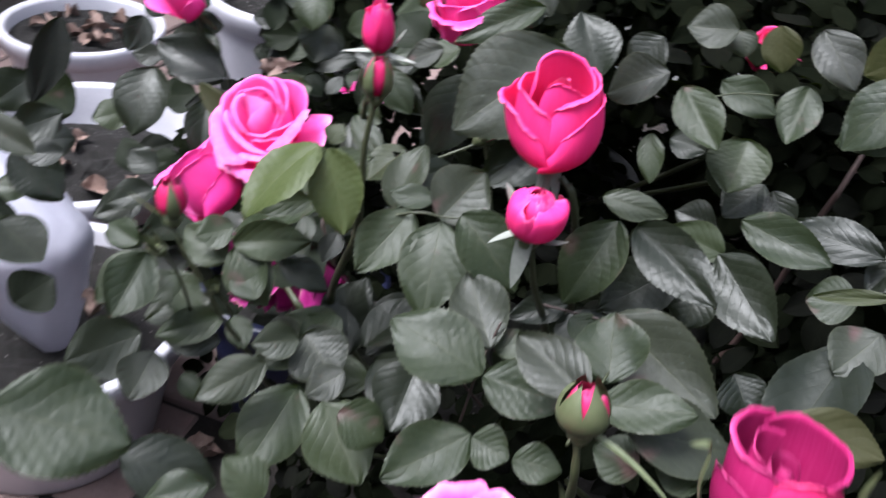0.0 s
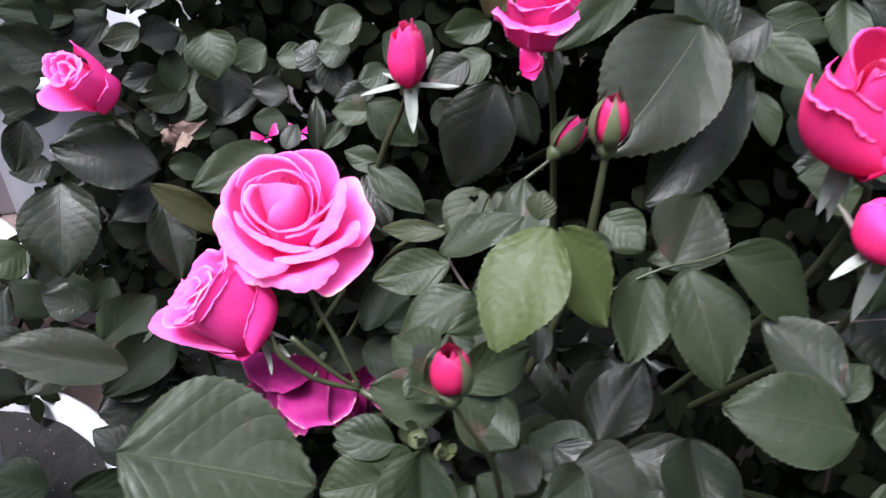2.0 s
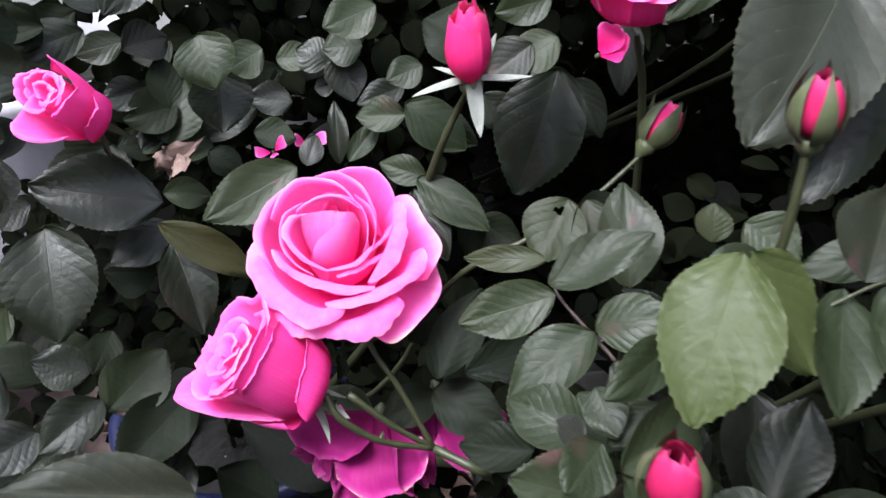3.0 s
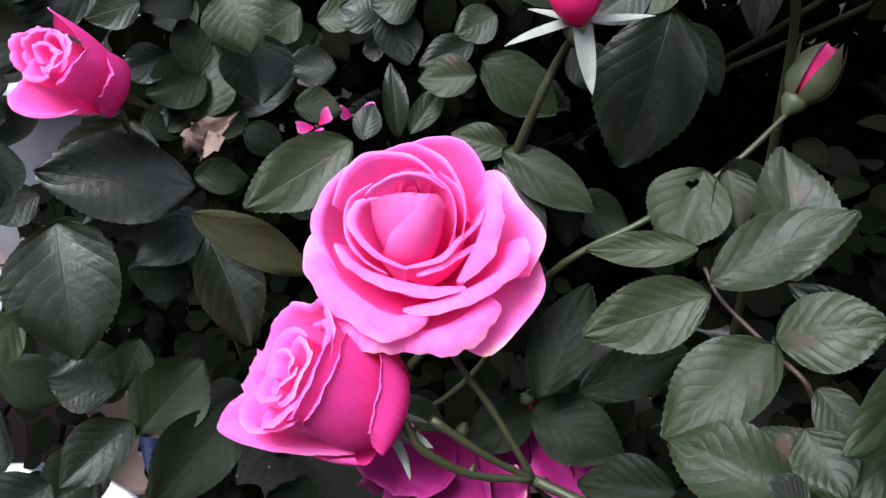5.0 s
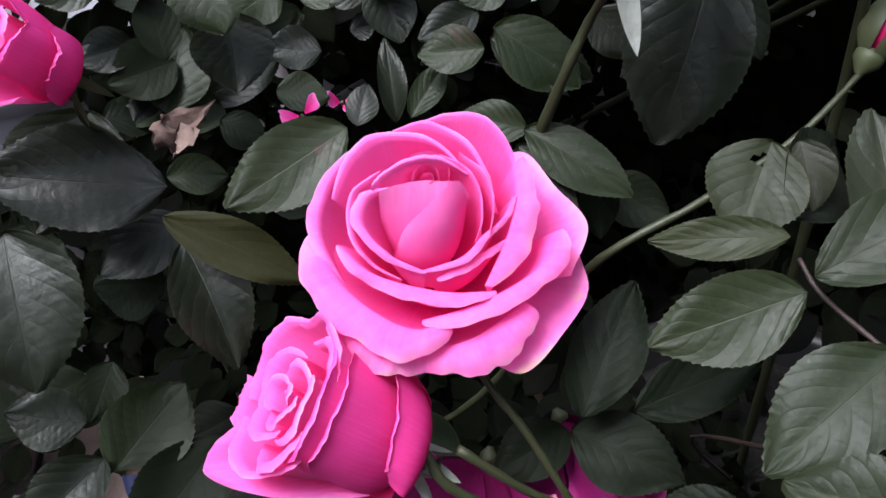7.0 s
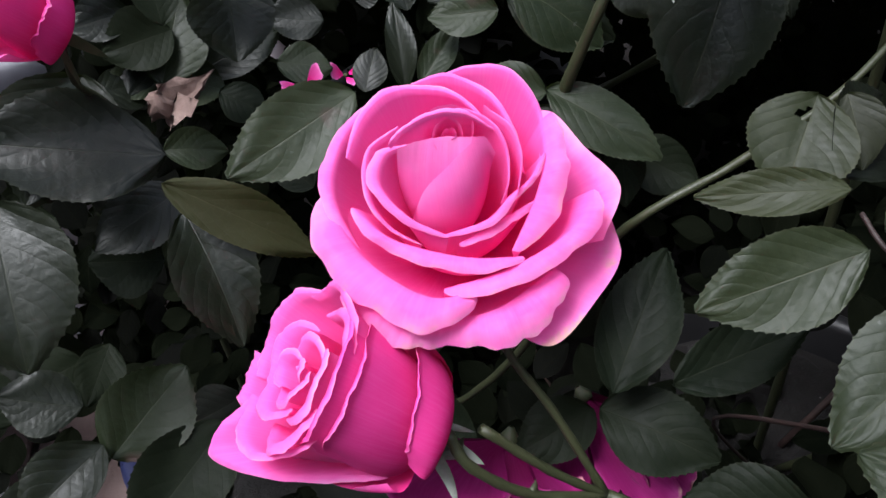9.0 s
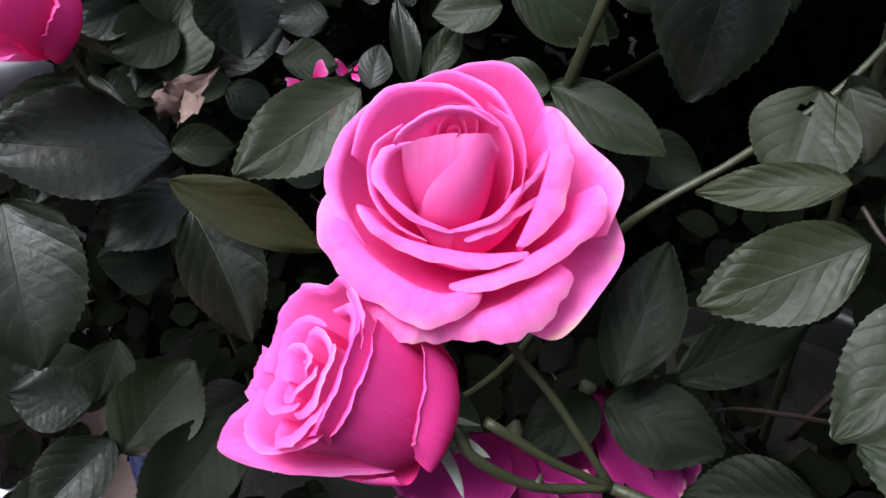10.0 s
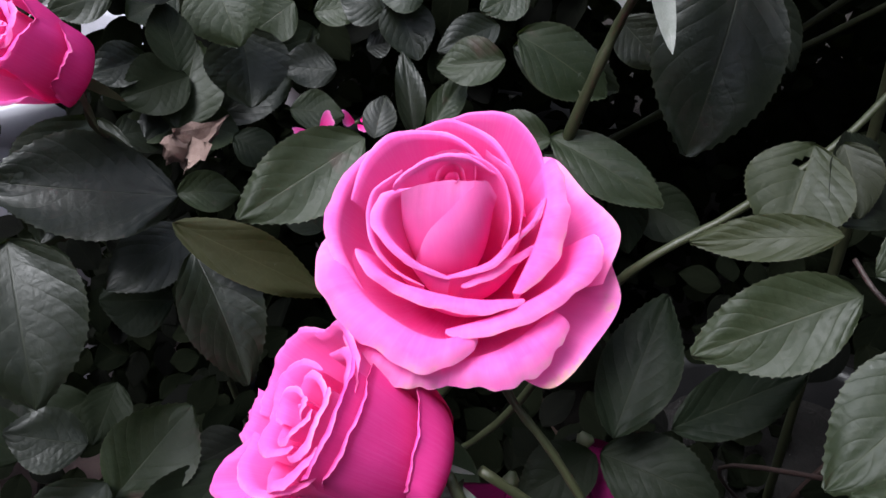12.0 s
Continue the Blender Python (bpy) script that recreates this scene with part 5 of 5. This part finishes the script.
leaf(front_bush, MID, (-0.220, -0.062, 0.511), 0.027, 0.023, (-3, 41, -75))
leaf(front_bush, SHADE, (-0.069, -0.248, 0.656), 0.020, 0.016, (24, -28, 77))
leaf(front_bush, SHADE, (-0.044, -0.287, 0.701), 0.030, 0.012, (-18, 33, -88))
leaf(front_bush, SHADE, (0.169, 0.073, 0.683), 0.041, 0.018, (-57, 1, 158))
leaf(front_bush, SHADE, (-0.232, -0.092, 0.512), 0.052, 0.027, (-17, 43, -90))
leaf(front_bush, DARK, (-0.143, -0.064, 0.566), 0.028, 0.023, (-3, -36, 127))
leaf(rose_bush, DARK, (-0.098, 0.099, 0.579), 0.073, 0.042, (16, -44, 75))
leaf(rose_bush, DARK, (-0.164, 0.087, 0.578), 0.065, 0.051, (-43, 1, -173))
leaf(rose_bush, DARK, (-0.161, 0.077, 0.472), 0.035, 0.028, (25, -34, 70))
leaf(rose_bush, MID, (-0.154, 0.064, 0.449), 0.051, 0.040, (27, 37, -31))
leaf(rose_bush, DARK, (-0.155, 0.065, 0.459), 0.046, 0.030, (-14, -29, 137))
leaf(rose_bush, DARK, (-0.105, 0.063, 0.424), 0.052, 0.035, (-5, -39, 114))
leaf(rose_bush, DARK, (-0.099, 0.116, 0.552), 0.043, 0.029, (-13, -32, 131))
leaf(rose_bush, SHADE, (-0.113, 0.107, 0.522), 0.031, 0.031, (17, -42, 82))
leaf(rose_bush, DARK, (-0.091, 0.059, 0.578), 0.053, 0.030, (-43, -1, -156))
leaf(rose_bush, MID, (-0.018, 0.115, 0.585), 0.063, 0.034, (-25, -44, 127))
leaf(rose_bush, OLIVE, (-0.094, 0.052, 0.595), 0.062, 0.020, (-52, 38, -134))
leaf(rose_bush, DARK, (0.050, 0.119, 0.616), 0.048, 0.026, (-33, 53, -141))
leaf(rose_bush, MID, (0.100, 0.124, 0.620), 0.027, 0.023, (-53, 36, -172))
leaf(rose_bush, DARK, (0.137, 0.090, 0.650), 0.076, 0.050, (-60, -10, 155))
leaf(rose_bush, MID, (0.059, 0.092, 0.583), 0.030, 0.018, (16, -51, 53))
leaf(rose_bush, MID, (0.048, 0.060, 0.603), 0.049, 0.022, (-27, 33, -143))
leaf(rose_bush, DARK, (0.046, 0.062, 0.595), 0.045, 0.020, (-40, 23, -175))
leaf(rose_bush, SHADE, (0.080, 0.061, 0.576), 0.028, 0.016, (-59, 5, 165))
leaf(rose_bush, SHADE, (0.084, 0.064, 0.567), 0.031, 0.022, (-29, 50, -148))
leaf(rose_bush, YOUNG, (0.086, -0.065, 0.631), 0.037, 0.012, (-10, -44, 74))
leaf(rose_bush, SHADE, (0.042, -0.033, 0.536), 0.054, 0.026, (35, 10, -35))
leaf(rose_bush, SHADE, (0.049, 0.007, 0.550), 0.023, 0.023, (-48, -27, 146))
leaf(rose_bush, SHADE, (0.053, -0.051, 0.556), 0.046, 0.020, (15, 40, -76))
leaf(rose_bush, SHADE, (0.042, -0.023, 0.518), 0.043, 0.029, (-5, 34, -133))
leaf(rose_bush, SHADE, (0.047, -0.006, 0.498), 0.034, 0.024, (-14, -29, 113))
leaf(rose_bush, MID, (-0.012, 0.135, 0.574), 0.021, 0.015, (45, 12, -18))
leaf(rose_bush, DARK, (-0.180, 0.125, 0.570), 0.028, 0.023, (3, -43, 118))
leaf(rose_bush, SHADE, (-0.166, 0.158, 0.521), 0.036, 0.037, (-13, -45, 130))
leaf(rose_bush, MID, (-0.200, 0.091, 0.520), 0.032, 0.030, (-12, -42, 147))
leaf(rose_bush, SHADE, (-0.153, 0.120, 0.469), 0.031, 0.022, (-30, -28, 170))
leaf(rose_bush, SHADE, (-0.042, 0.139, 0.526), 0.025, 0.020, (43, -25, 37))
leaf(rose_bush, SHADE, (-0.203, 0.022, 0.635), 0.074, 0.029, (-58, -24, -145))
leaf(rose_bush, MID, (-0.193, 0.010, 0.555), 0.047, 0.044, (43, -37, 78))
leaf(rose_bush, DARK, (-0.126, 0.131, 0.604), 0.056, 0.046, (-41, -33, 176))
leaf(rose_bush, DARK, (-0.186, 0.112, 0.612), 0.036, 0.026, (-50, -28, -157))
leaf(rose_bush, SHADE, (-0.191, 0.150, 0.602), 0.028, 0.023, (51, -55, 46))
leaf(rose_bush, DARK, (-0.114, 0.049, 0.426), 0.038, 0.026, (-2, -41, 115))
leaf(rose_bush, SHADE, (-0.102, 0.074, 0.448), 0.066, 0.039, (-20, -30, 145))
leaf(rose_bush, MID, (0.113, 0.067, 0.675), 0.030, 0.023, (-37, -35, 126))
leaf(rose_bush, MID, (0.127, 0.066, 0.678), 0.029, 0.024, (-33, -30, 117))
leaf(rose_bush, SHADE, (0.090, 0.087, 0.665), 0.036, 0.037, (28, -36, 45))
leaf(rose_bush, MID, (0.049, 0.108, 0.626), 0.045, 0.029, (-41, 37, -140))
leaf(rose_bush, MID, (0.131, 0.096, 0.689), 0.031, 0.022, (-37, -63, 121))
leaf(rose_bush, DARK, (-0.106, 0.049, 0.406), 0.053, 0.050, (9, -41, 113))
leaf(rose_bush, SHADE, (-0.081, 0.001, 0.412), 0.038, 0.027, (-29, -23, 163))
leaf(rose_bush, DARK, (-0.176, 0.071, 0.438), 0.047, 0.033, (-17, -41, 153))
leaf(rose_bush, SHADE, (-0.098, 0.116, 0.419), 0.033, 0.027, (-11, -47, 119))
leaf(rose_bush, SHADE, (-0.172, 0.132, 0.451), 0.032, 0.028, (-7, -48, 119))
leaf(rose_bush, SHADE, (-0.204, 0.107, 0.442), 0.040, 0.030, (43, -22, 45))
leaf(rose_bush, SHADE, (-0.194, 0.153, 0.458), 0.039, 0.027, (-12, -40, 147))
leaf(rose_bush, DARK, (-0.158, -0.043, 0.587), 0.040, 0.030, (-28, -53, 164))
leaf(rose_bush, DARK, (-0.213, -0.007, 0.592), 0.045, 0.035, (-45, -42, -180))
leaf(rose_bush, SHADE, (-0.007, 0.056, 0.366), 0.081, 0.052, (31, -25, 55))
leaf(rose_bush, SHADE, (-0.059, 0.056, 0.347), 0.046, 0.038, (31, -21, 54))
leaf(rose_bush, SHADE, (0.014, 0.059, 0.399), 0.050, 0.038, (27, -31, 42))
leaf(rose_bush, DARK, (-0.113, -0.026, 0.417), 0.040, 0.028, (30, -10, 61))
leaf(back_bush, MID, (0.324, 0.159, 0.714), 0.021, 0.022, (-52, 28, -169))
leaf(back_bush, MID, (-0.112, 0.238, 0.544), 0.050, 0.040, (50, 16, -13))
leaf(back_bush, MID, (-0.112, 0.251, 0.543), 0.034, 0.029, (-24, 36, -112))
leaf(back_bush, DARK, (-0.094, 0.261, 0.537), 0.054, 0.029, (19, 44, -55))
leaf(back_bush, MID, (-0.115, 0.249, 0.540), 0.030, 0.020, (15, -46, 84))
leaf(back_bush, MID, (-0.117, 0.211, 0.519), 0.034, 0.023, (-17, 46, -95))
leaf(back_bush, MID, (-0.049, 0.266, 0.534), 0.032, 0.025, (-16, 40, -106))
leaf(back_bush, DARK, (-0.017, 0.283, 0.548), 0.034, 0.027, (10, -46, 75))
leaf(back_bush, MID, (-0.077, 0.241, 0.626), 0.039, 0.041, (-46, 16, -175))
leaf(back_bush, MID, (-0.100, 0.277, 0.608), 0.030, 0.032, (-22, -42, 124))
leaf(back_bush, MID, (-0.128, 0.249, 0.621), 0.034, 0.022, (-16, -62, 116))
leaf(back_bush, MID, (0.055, 0.150, 0.597), 0.032, 0.023, (-8, -47, 83))
leaf(back_bush, DARK, (0.057, 0.171, 0.607), 0.032, 0.019, (-16, -45, 117))
leaf(back_bush, MID, (0.067, 0.153, 0.629), 0.024, 0.021, (-22, -42, 116))
leaf(back_bush, MID, (0.016, 0.149, 0.566), 0.035, 0.015, (34, 25, -32))
leaf(back_bush, DARK, (0.010, 0.159, 0.559), 0.042, 0.014, (59, 1, 0))
leaf(back_bush, DARK, (0.001, 0.268, 0.565), 0.016, 0.016, (10, 48, -79))
leaf(back_bush, DARK, (0.022, 0.270, 0.593), 0.038, 0.030, (-56, 9, -176))
leaf(back_bush, MID, (-0.026, 0.284, 0.585), 0.030, 0.023, (6, 48, -93))
leaf(back_bush, MID, (-0.036, 0.304, 0.586), 0.033, 0.030, (-39, -48, 136))
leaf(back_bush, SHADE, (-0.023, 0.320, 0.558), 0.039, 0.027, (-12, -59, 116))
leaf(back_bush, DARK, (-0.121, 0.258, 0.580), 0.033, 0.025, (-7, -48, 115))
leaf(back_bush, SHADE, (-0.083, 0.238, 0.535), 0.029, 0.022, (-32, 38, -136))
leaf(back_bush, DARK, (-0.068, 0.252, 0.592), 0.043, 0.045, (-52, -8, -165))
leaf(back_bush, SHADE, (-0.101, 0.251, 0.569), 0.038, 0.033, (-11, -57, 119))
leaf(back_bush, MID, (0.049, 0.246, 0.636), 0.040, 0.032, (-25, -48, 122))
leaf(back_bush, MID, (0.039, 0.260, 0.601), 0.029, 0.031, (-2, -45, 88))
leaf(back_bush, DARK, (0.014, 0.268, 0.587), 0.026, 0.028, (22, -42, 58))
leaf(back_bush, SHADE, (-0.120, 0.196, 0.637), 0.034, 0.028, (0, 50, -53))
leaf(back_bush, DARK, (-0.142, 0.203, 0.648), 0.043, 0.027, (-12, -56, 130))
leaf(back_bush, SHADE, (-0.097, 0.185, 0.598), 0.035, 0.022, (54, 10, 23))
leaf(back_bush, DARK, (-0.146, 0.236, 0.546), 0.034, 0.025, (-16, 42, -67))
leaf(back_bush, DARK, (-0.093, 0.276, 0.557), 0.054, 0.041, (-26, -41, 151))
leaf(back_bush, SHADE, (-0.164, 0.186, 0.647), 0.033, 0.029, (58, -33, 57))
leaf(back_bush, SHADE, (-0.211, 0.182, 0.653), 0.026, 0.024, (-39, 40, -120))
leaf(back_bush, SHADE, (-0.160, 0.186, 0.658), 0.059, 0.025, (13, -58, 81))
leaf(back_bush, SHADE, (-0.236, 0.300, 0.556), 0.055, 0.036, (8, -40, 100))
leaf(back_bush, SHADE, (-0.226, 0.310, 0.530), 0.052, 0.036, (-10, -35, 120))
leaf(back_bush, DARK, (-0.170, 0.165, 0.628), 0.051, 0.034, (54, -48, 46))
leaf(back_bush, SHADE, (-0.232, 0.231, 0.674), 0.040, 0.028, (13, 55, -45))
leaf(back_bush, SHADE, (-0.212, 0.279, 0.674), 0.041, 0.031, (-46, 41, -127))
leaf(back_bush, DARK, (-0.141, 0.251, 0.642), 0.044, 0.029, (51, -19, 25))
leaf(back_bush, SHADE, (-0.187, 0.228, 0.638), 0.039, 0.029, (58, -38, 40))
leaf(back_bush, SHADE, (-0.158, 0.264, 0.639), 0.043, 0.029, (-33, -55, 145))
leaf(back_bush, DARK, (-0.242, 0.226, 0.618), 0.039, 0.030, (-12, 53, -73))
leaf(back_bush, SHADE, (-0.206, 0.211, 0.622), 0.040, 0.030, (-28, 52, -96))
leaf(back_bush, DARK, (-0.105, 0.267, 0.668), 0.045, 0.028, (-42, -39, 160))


# ---- massed foliage deeper in the bushes ----
def leaf_mass(bush, places, count, seed, smallest, largest):
    """Many small leaves in one mesh, spread over a stretch of the garden that places(r) draws from."""
    r = random.Random(seed)
    shapes = [blade(rows=11, half=3, teeth=False, cup=r.uniform(0.0, 0.3), bend=r.uniform(0, 0.5), quilt=0.0, skew=r.uniform(-0.5, 0.5)) for _ in range(6)]
    verts, uvs, faces = [], [], []
    made = 0
    while made < count:
        spot = places(r)
        if spot is None:
            continue
        # a spray of five leaflets on one stalk
        heading, droop = r.uniform(0, 360), r.uniform(-10, 40)
        length = r.uniform(smallest, largest)
        turn = Euler((radians(-droop), radians(r.uniform(-25, 25)), radians(heading))).to_matrix()
        lift = Euler((radians(r.uniform(15, 60)), 0, 0)).to_matrix()
        for k, (x, y, a) in enumerate(((0, 0.9, 0), (-0.15, 0.7, 65), (0.15, 0.7, -65), (-0.1, 0.1, 75), (0.1, 0.1, -75))):
            shape, us, rows, cols = shapes[r.randrange(6)]
            size = length * (1.0 if k == 0 else 0.85)
            local = Euler((radians(r.uniform(-20, 10)), radians(r.uniform(-18, 18)), radians(a + r.uniform(-12, 12)))).to_matrix()
            first = len(verts)
            wide = size * r.uniform(0.6, 0.74)
            for (vx, vy, vz) in shape:
                p = lift @ (turn @ (local @ Vector((vx * wide, vy * size, vz * size)) + Vector((x * length, y * length, 0))))
                verts.append((spot[0] + p.x, spot[1] + p.y, spot[2] + p.z))
            uvs += us
            for i in range(rows - 1):
                for j in range(cols - 1):
                    faces.append((first + i * cols + j, first + i * cols + j + 1, first + (i + 1) * cols + j + 1, first + (i + 1) * cols + j))
            made += 1
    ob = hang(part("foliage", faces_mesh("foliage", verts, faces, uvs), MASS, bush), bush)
    ob["kind"] = "stuff"
    return ob


def rear_left(r):
    x, y, z = r.uniform(-0.22, 0.20), r.uniform(0.32, 0.70), r.uniform(0.15, 0.90)
    top = 0.66 + 0.5 * (y - 0.30)
    if z > top or (x < -0.12 and (z < 0.36 or r.random() > 0.35)) or (z < top - 0.15 and r.random() > 0.15):
        return None
    return x, y, z


def rear_right(r):
    x, y, z = r.uniform(0.14, 1.0), r.uniform(0.16, 0.75), r.uniform(0.10, 0.98)
    top = 0.68 + 0.45 * (y - 0.16)
    if z > top or (z < top - 0.17 and r.random() > 0.10) or y < 0.16 + max(0.0, 0.30 - x) * 0.5 or (x < 0.40 and z < 0.62 and y < 0.46):
        return None
    return x, y, z


def rear_screen(r):
    x, y, z = r.uniform(-0.18, 1.5), r.uniform(0.72, 1.1), r.uniform(0.02, 1.15)
    if z > 0.72 + 0.4 * (y - 0.5) + 0.1 * math.sin(9 * x):
        return None
    return x, y, z


def under_front(r):
    x, y, z = r.uniform(0.02, 0.62), r.uniform(-0.22, 0.20), r.uniform(0.20, 0.56)
    if z > 0.50 + 0.12 * (x > 0.36) or y < -0.10 + (0.56 - z) * 0.1 or (x < 0.24 and y > -0.05 and z > 0.34):
        return None
    return x, y, z


def low_left(r):
    x, y, z = r.uniform(-0.26, 0.10), r.uniform(0.12, 0.55), r.uniform(0.06, 0.42)
    if math.hypot(x + 0.372, y - 0.108) < 0.22 or math.hypot(x + 0.575, y - 0.455) < 0.24 or (x < -0.18 and z > 0.2):
        return None
    return x, y, z


def rear_low(r):
    return r.uniform(0.05, 1.0), r.uniform(0.45, 1.15), r.uniform(0.02, 0.32)


def left_screen(r):
    x, y, z = r.uniform(-0.36, -0.06), r.uniform(0.28, 0.60), r.uniform(0.15, 0.46)
    if math.hypot(x + 0.575, y - 0.455) < 0.25 or z > 0.46 - 0.7 * max(0.0, -0.14 - x) or (x < -0.16 and z < 0.20):
        return None
    return x, y, z


# these fill the gaps with leaves whose colour already holds the shade
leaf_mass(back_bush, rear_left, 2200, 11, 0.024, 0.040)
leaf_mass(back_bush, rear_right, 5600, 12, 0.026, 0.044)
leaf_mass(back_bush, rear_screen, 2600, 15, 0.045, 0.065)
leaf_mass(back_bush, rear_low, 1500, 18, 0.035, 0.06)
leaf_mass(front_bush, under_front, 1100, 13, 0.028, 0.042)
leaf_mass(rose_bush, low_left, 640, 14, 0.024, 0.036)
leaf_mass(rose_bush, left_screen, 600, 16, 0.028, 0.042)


# ---- loose things ----
def dry_leaf(place, size, turn, seed, label="curled brown dry leaf lying on the soil", crumple=0.05):
    r = random.Random(seed)
    data = blade(rows=15, half=4, teeth=False, cup=r.uniform(0.6, 1.6), bend=r.uniform(-1.2, 2.0), quilt=0.07, skew=r.uniform(-1, 1))
    verts = []
    for x, y, z in data[0]:
        shift = noise.noise_vector((x * 3 + seed, y * 3, z)) * crumple * 2 + noise.noise_vector((x * 8, y * 8 + seed, z)) * crumple
        verts.append((x + shift.x, y + shift.y, z + shift.z * 1.5))
    ob = new("dry_leaf", grid_mesh("dry_leaf", verts, *data[1:]))
    ob.data.materials.append(DRY)
    ob.matrix_basis = pose(*place, *turn) @ Matrix.Diagonal((size * 0.6, size, size * 0.8, 1))
    return tagged(ob, label, "leaf", "dry leaves")


dry_leaf((-0.112, 0.203, 0.536), 0.033, (68, 25, -35), 1, "curled pale brown dead leaf caught among green leaves", 0.16)
dry_leaf((-0.004, -0.200, 0.575), 0.026, (-70, 20, 40), 3, "withered tan leaf hanging on a twig", 0.10)
litter = random.Random(8)
for k in range(16):
    a, d = litter.uniform(0, 6.28), litter.uniform(0.0, 0.12)
    dry_leaf((-0.86 + d * math.cos(a), 0.83 + d * math.sin(a), 0.188), litter.uniform(0.03, 0.055), (litter.uniform(-20, 20), litter.uniform(-20, 20), litter.uniform(0, 360)), 20 + k)
for k in range(10):
    a, d = litter.uniform(0, 6.28), litter.uniform(0.02, 0.15)
    dry_leaf((-0.575 + d * math.cos(a), 0.455 + d * math.sin(a), 0.150), litter.uniform(0.03, 0.05), (litter.uniform(-20, 20), litter.uniform(-20, 20), litter.uniform(0, 360)), 50 + k)
for k in range(26):
    dry_leaf((litter.uniform(-0.35, 0.25), litter.uniform(-0.12, 0.7), 0.006), litter.uniform(0.03, 0.055), (litter.uniform(-15, 15), litter.uniform(-15, 15), litter.uniform(0, 360)), 80 + k, "brown dry leaf lying on the paving")


def plastic_bag(place, radius, height, lean):
    """A limp white bag on the soil: a narrow foot, a wide slumped middle and a gathered neck with folds."""
    rows, cols = 34, 56
    verts, uvs = [], []
    for i in range(rows):
        v = i / (rows - 1)
        rad = radius * (0.16 + 0.84 * math.sin(min(1.0, v * 1.45) * math.pi / 2)) * (1 - 0.80 * max(0.0, v - 0.62) ** 1.3 / 0.38 ** 1.3)
        for j in range(cols):
            a = 2 * math.pi * j / cols
            deep = 0.3 + 0.7 * v
            fold = 1 + 0.05 * deep * math.sin(9 * a + 4 * v) + 0.09 * noise.noise((2.2 * math.cos(a), 2.2 * math.sin(a), 4 * v)) + 0.03 * noise.noise((7 * math.cos(a), 7 * math.sin(a), 11 * v))
            verts.append((rad * fold * math.cos(a) + lean[0] * v, 0.8 * rad * fold * math.sin(a) + lean[1] * v, height * v))
            uvs.append((j / cols, v))
    bag = empty_thing("plastic_bag", place, "crumpled white plastic bag standing in potting soil", "bag")
    part("sack", grid_mesh("sack", verts, uvs, rows, cols, closed=True), FABRIC, bag)
    tie = [(lean[0] * 0.93 + 0.30 * radius * math.cos(k * 0.7), lean[1] * 0.93 + 0.25 * radius * math.sin(k * 0.7), height * 0.93) for k in range(10)]
    part("neck_tie", tube("neck_tie", tie, 0.003, 0.003), FABRIC, bag)
    return bag


plastic_bag((-0.326, 0.080, 0.169), 0.088, 0.275, (-0.045, -0.01))

# ---- paving slabs ----
slab_mesh = box_mesh("slab", 0.003, 0.197, 0.003, 0.197, -0.03, 0.0, 0.004, 1)
slab_mesh.materials.append(PAVER)
paving = tagged(new("pavement"), "pinkish grey paving slabs with dark joints", "pavement", kind="structure")
slab_rng = random.Random(4)
for i in range(-7, -1):
    for j in range(-3, 9):
        slab = new("slab", slab_mesh)
        slab.parent = paving
        slab.matrix_basis = pose(i * 0.2 + 0.1 * (j % 2), j * 0.2, slab_rng.uniform(-0.003, 0.0), slab_rng.uniform(-0.6, 0.6), slab_rng.uniform(-0.6, 0.6), 0)
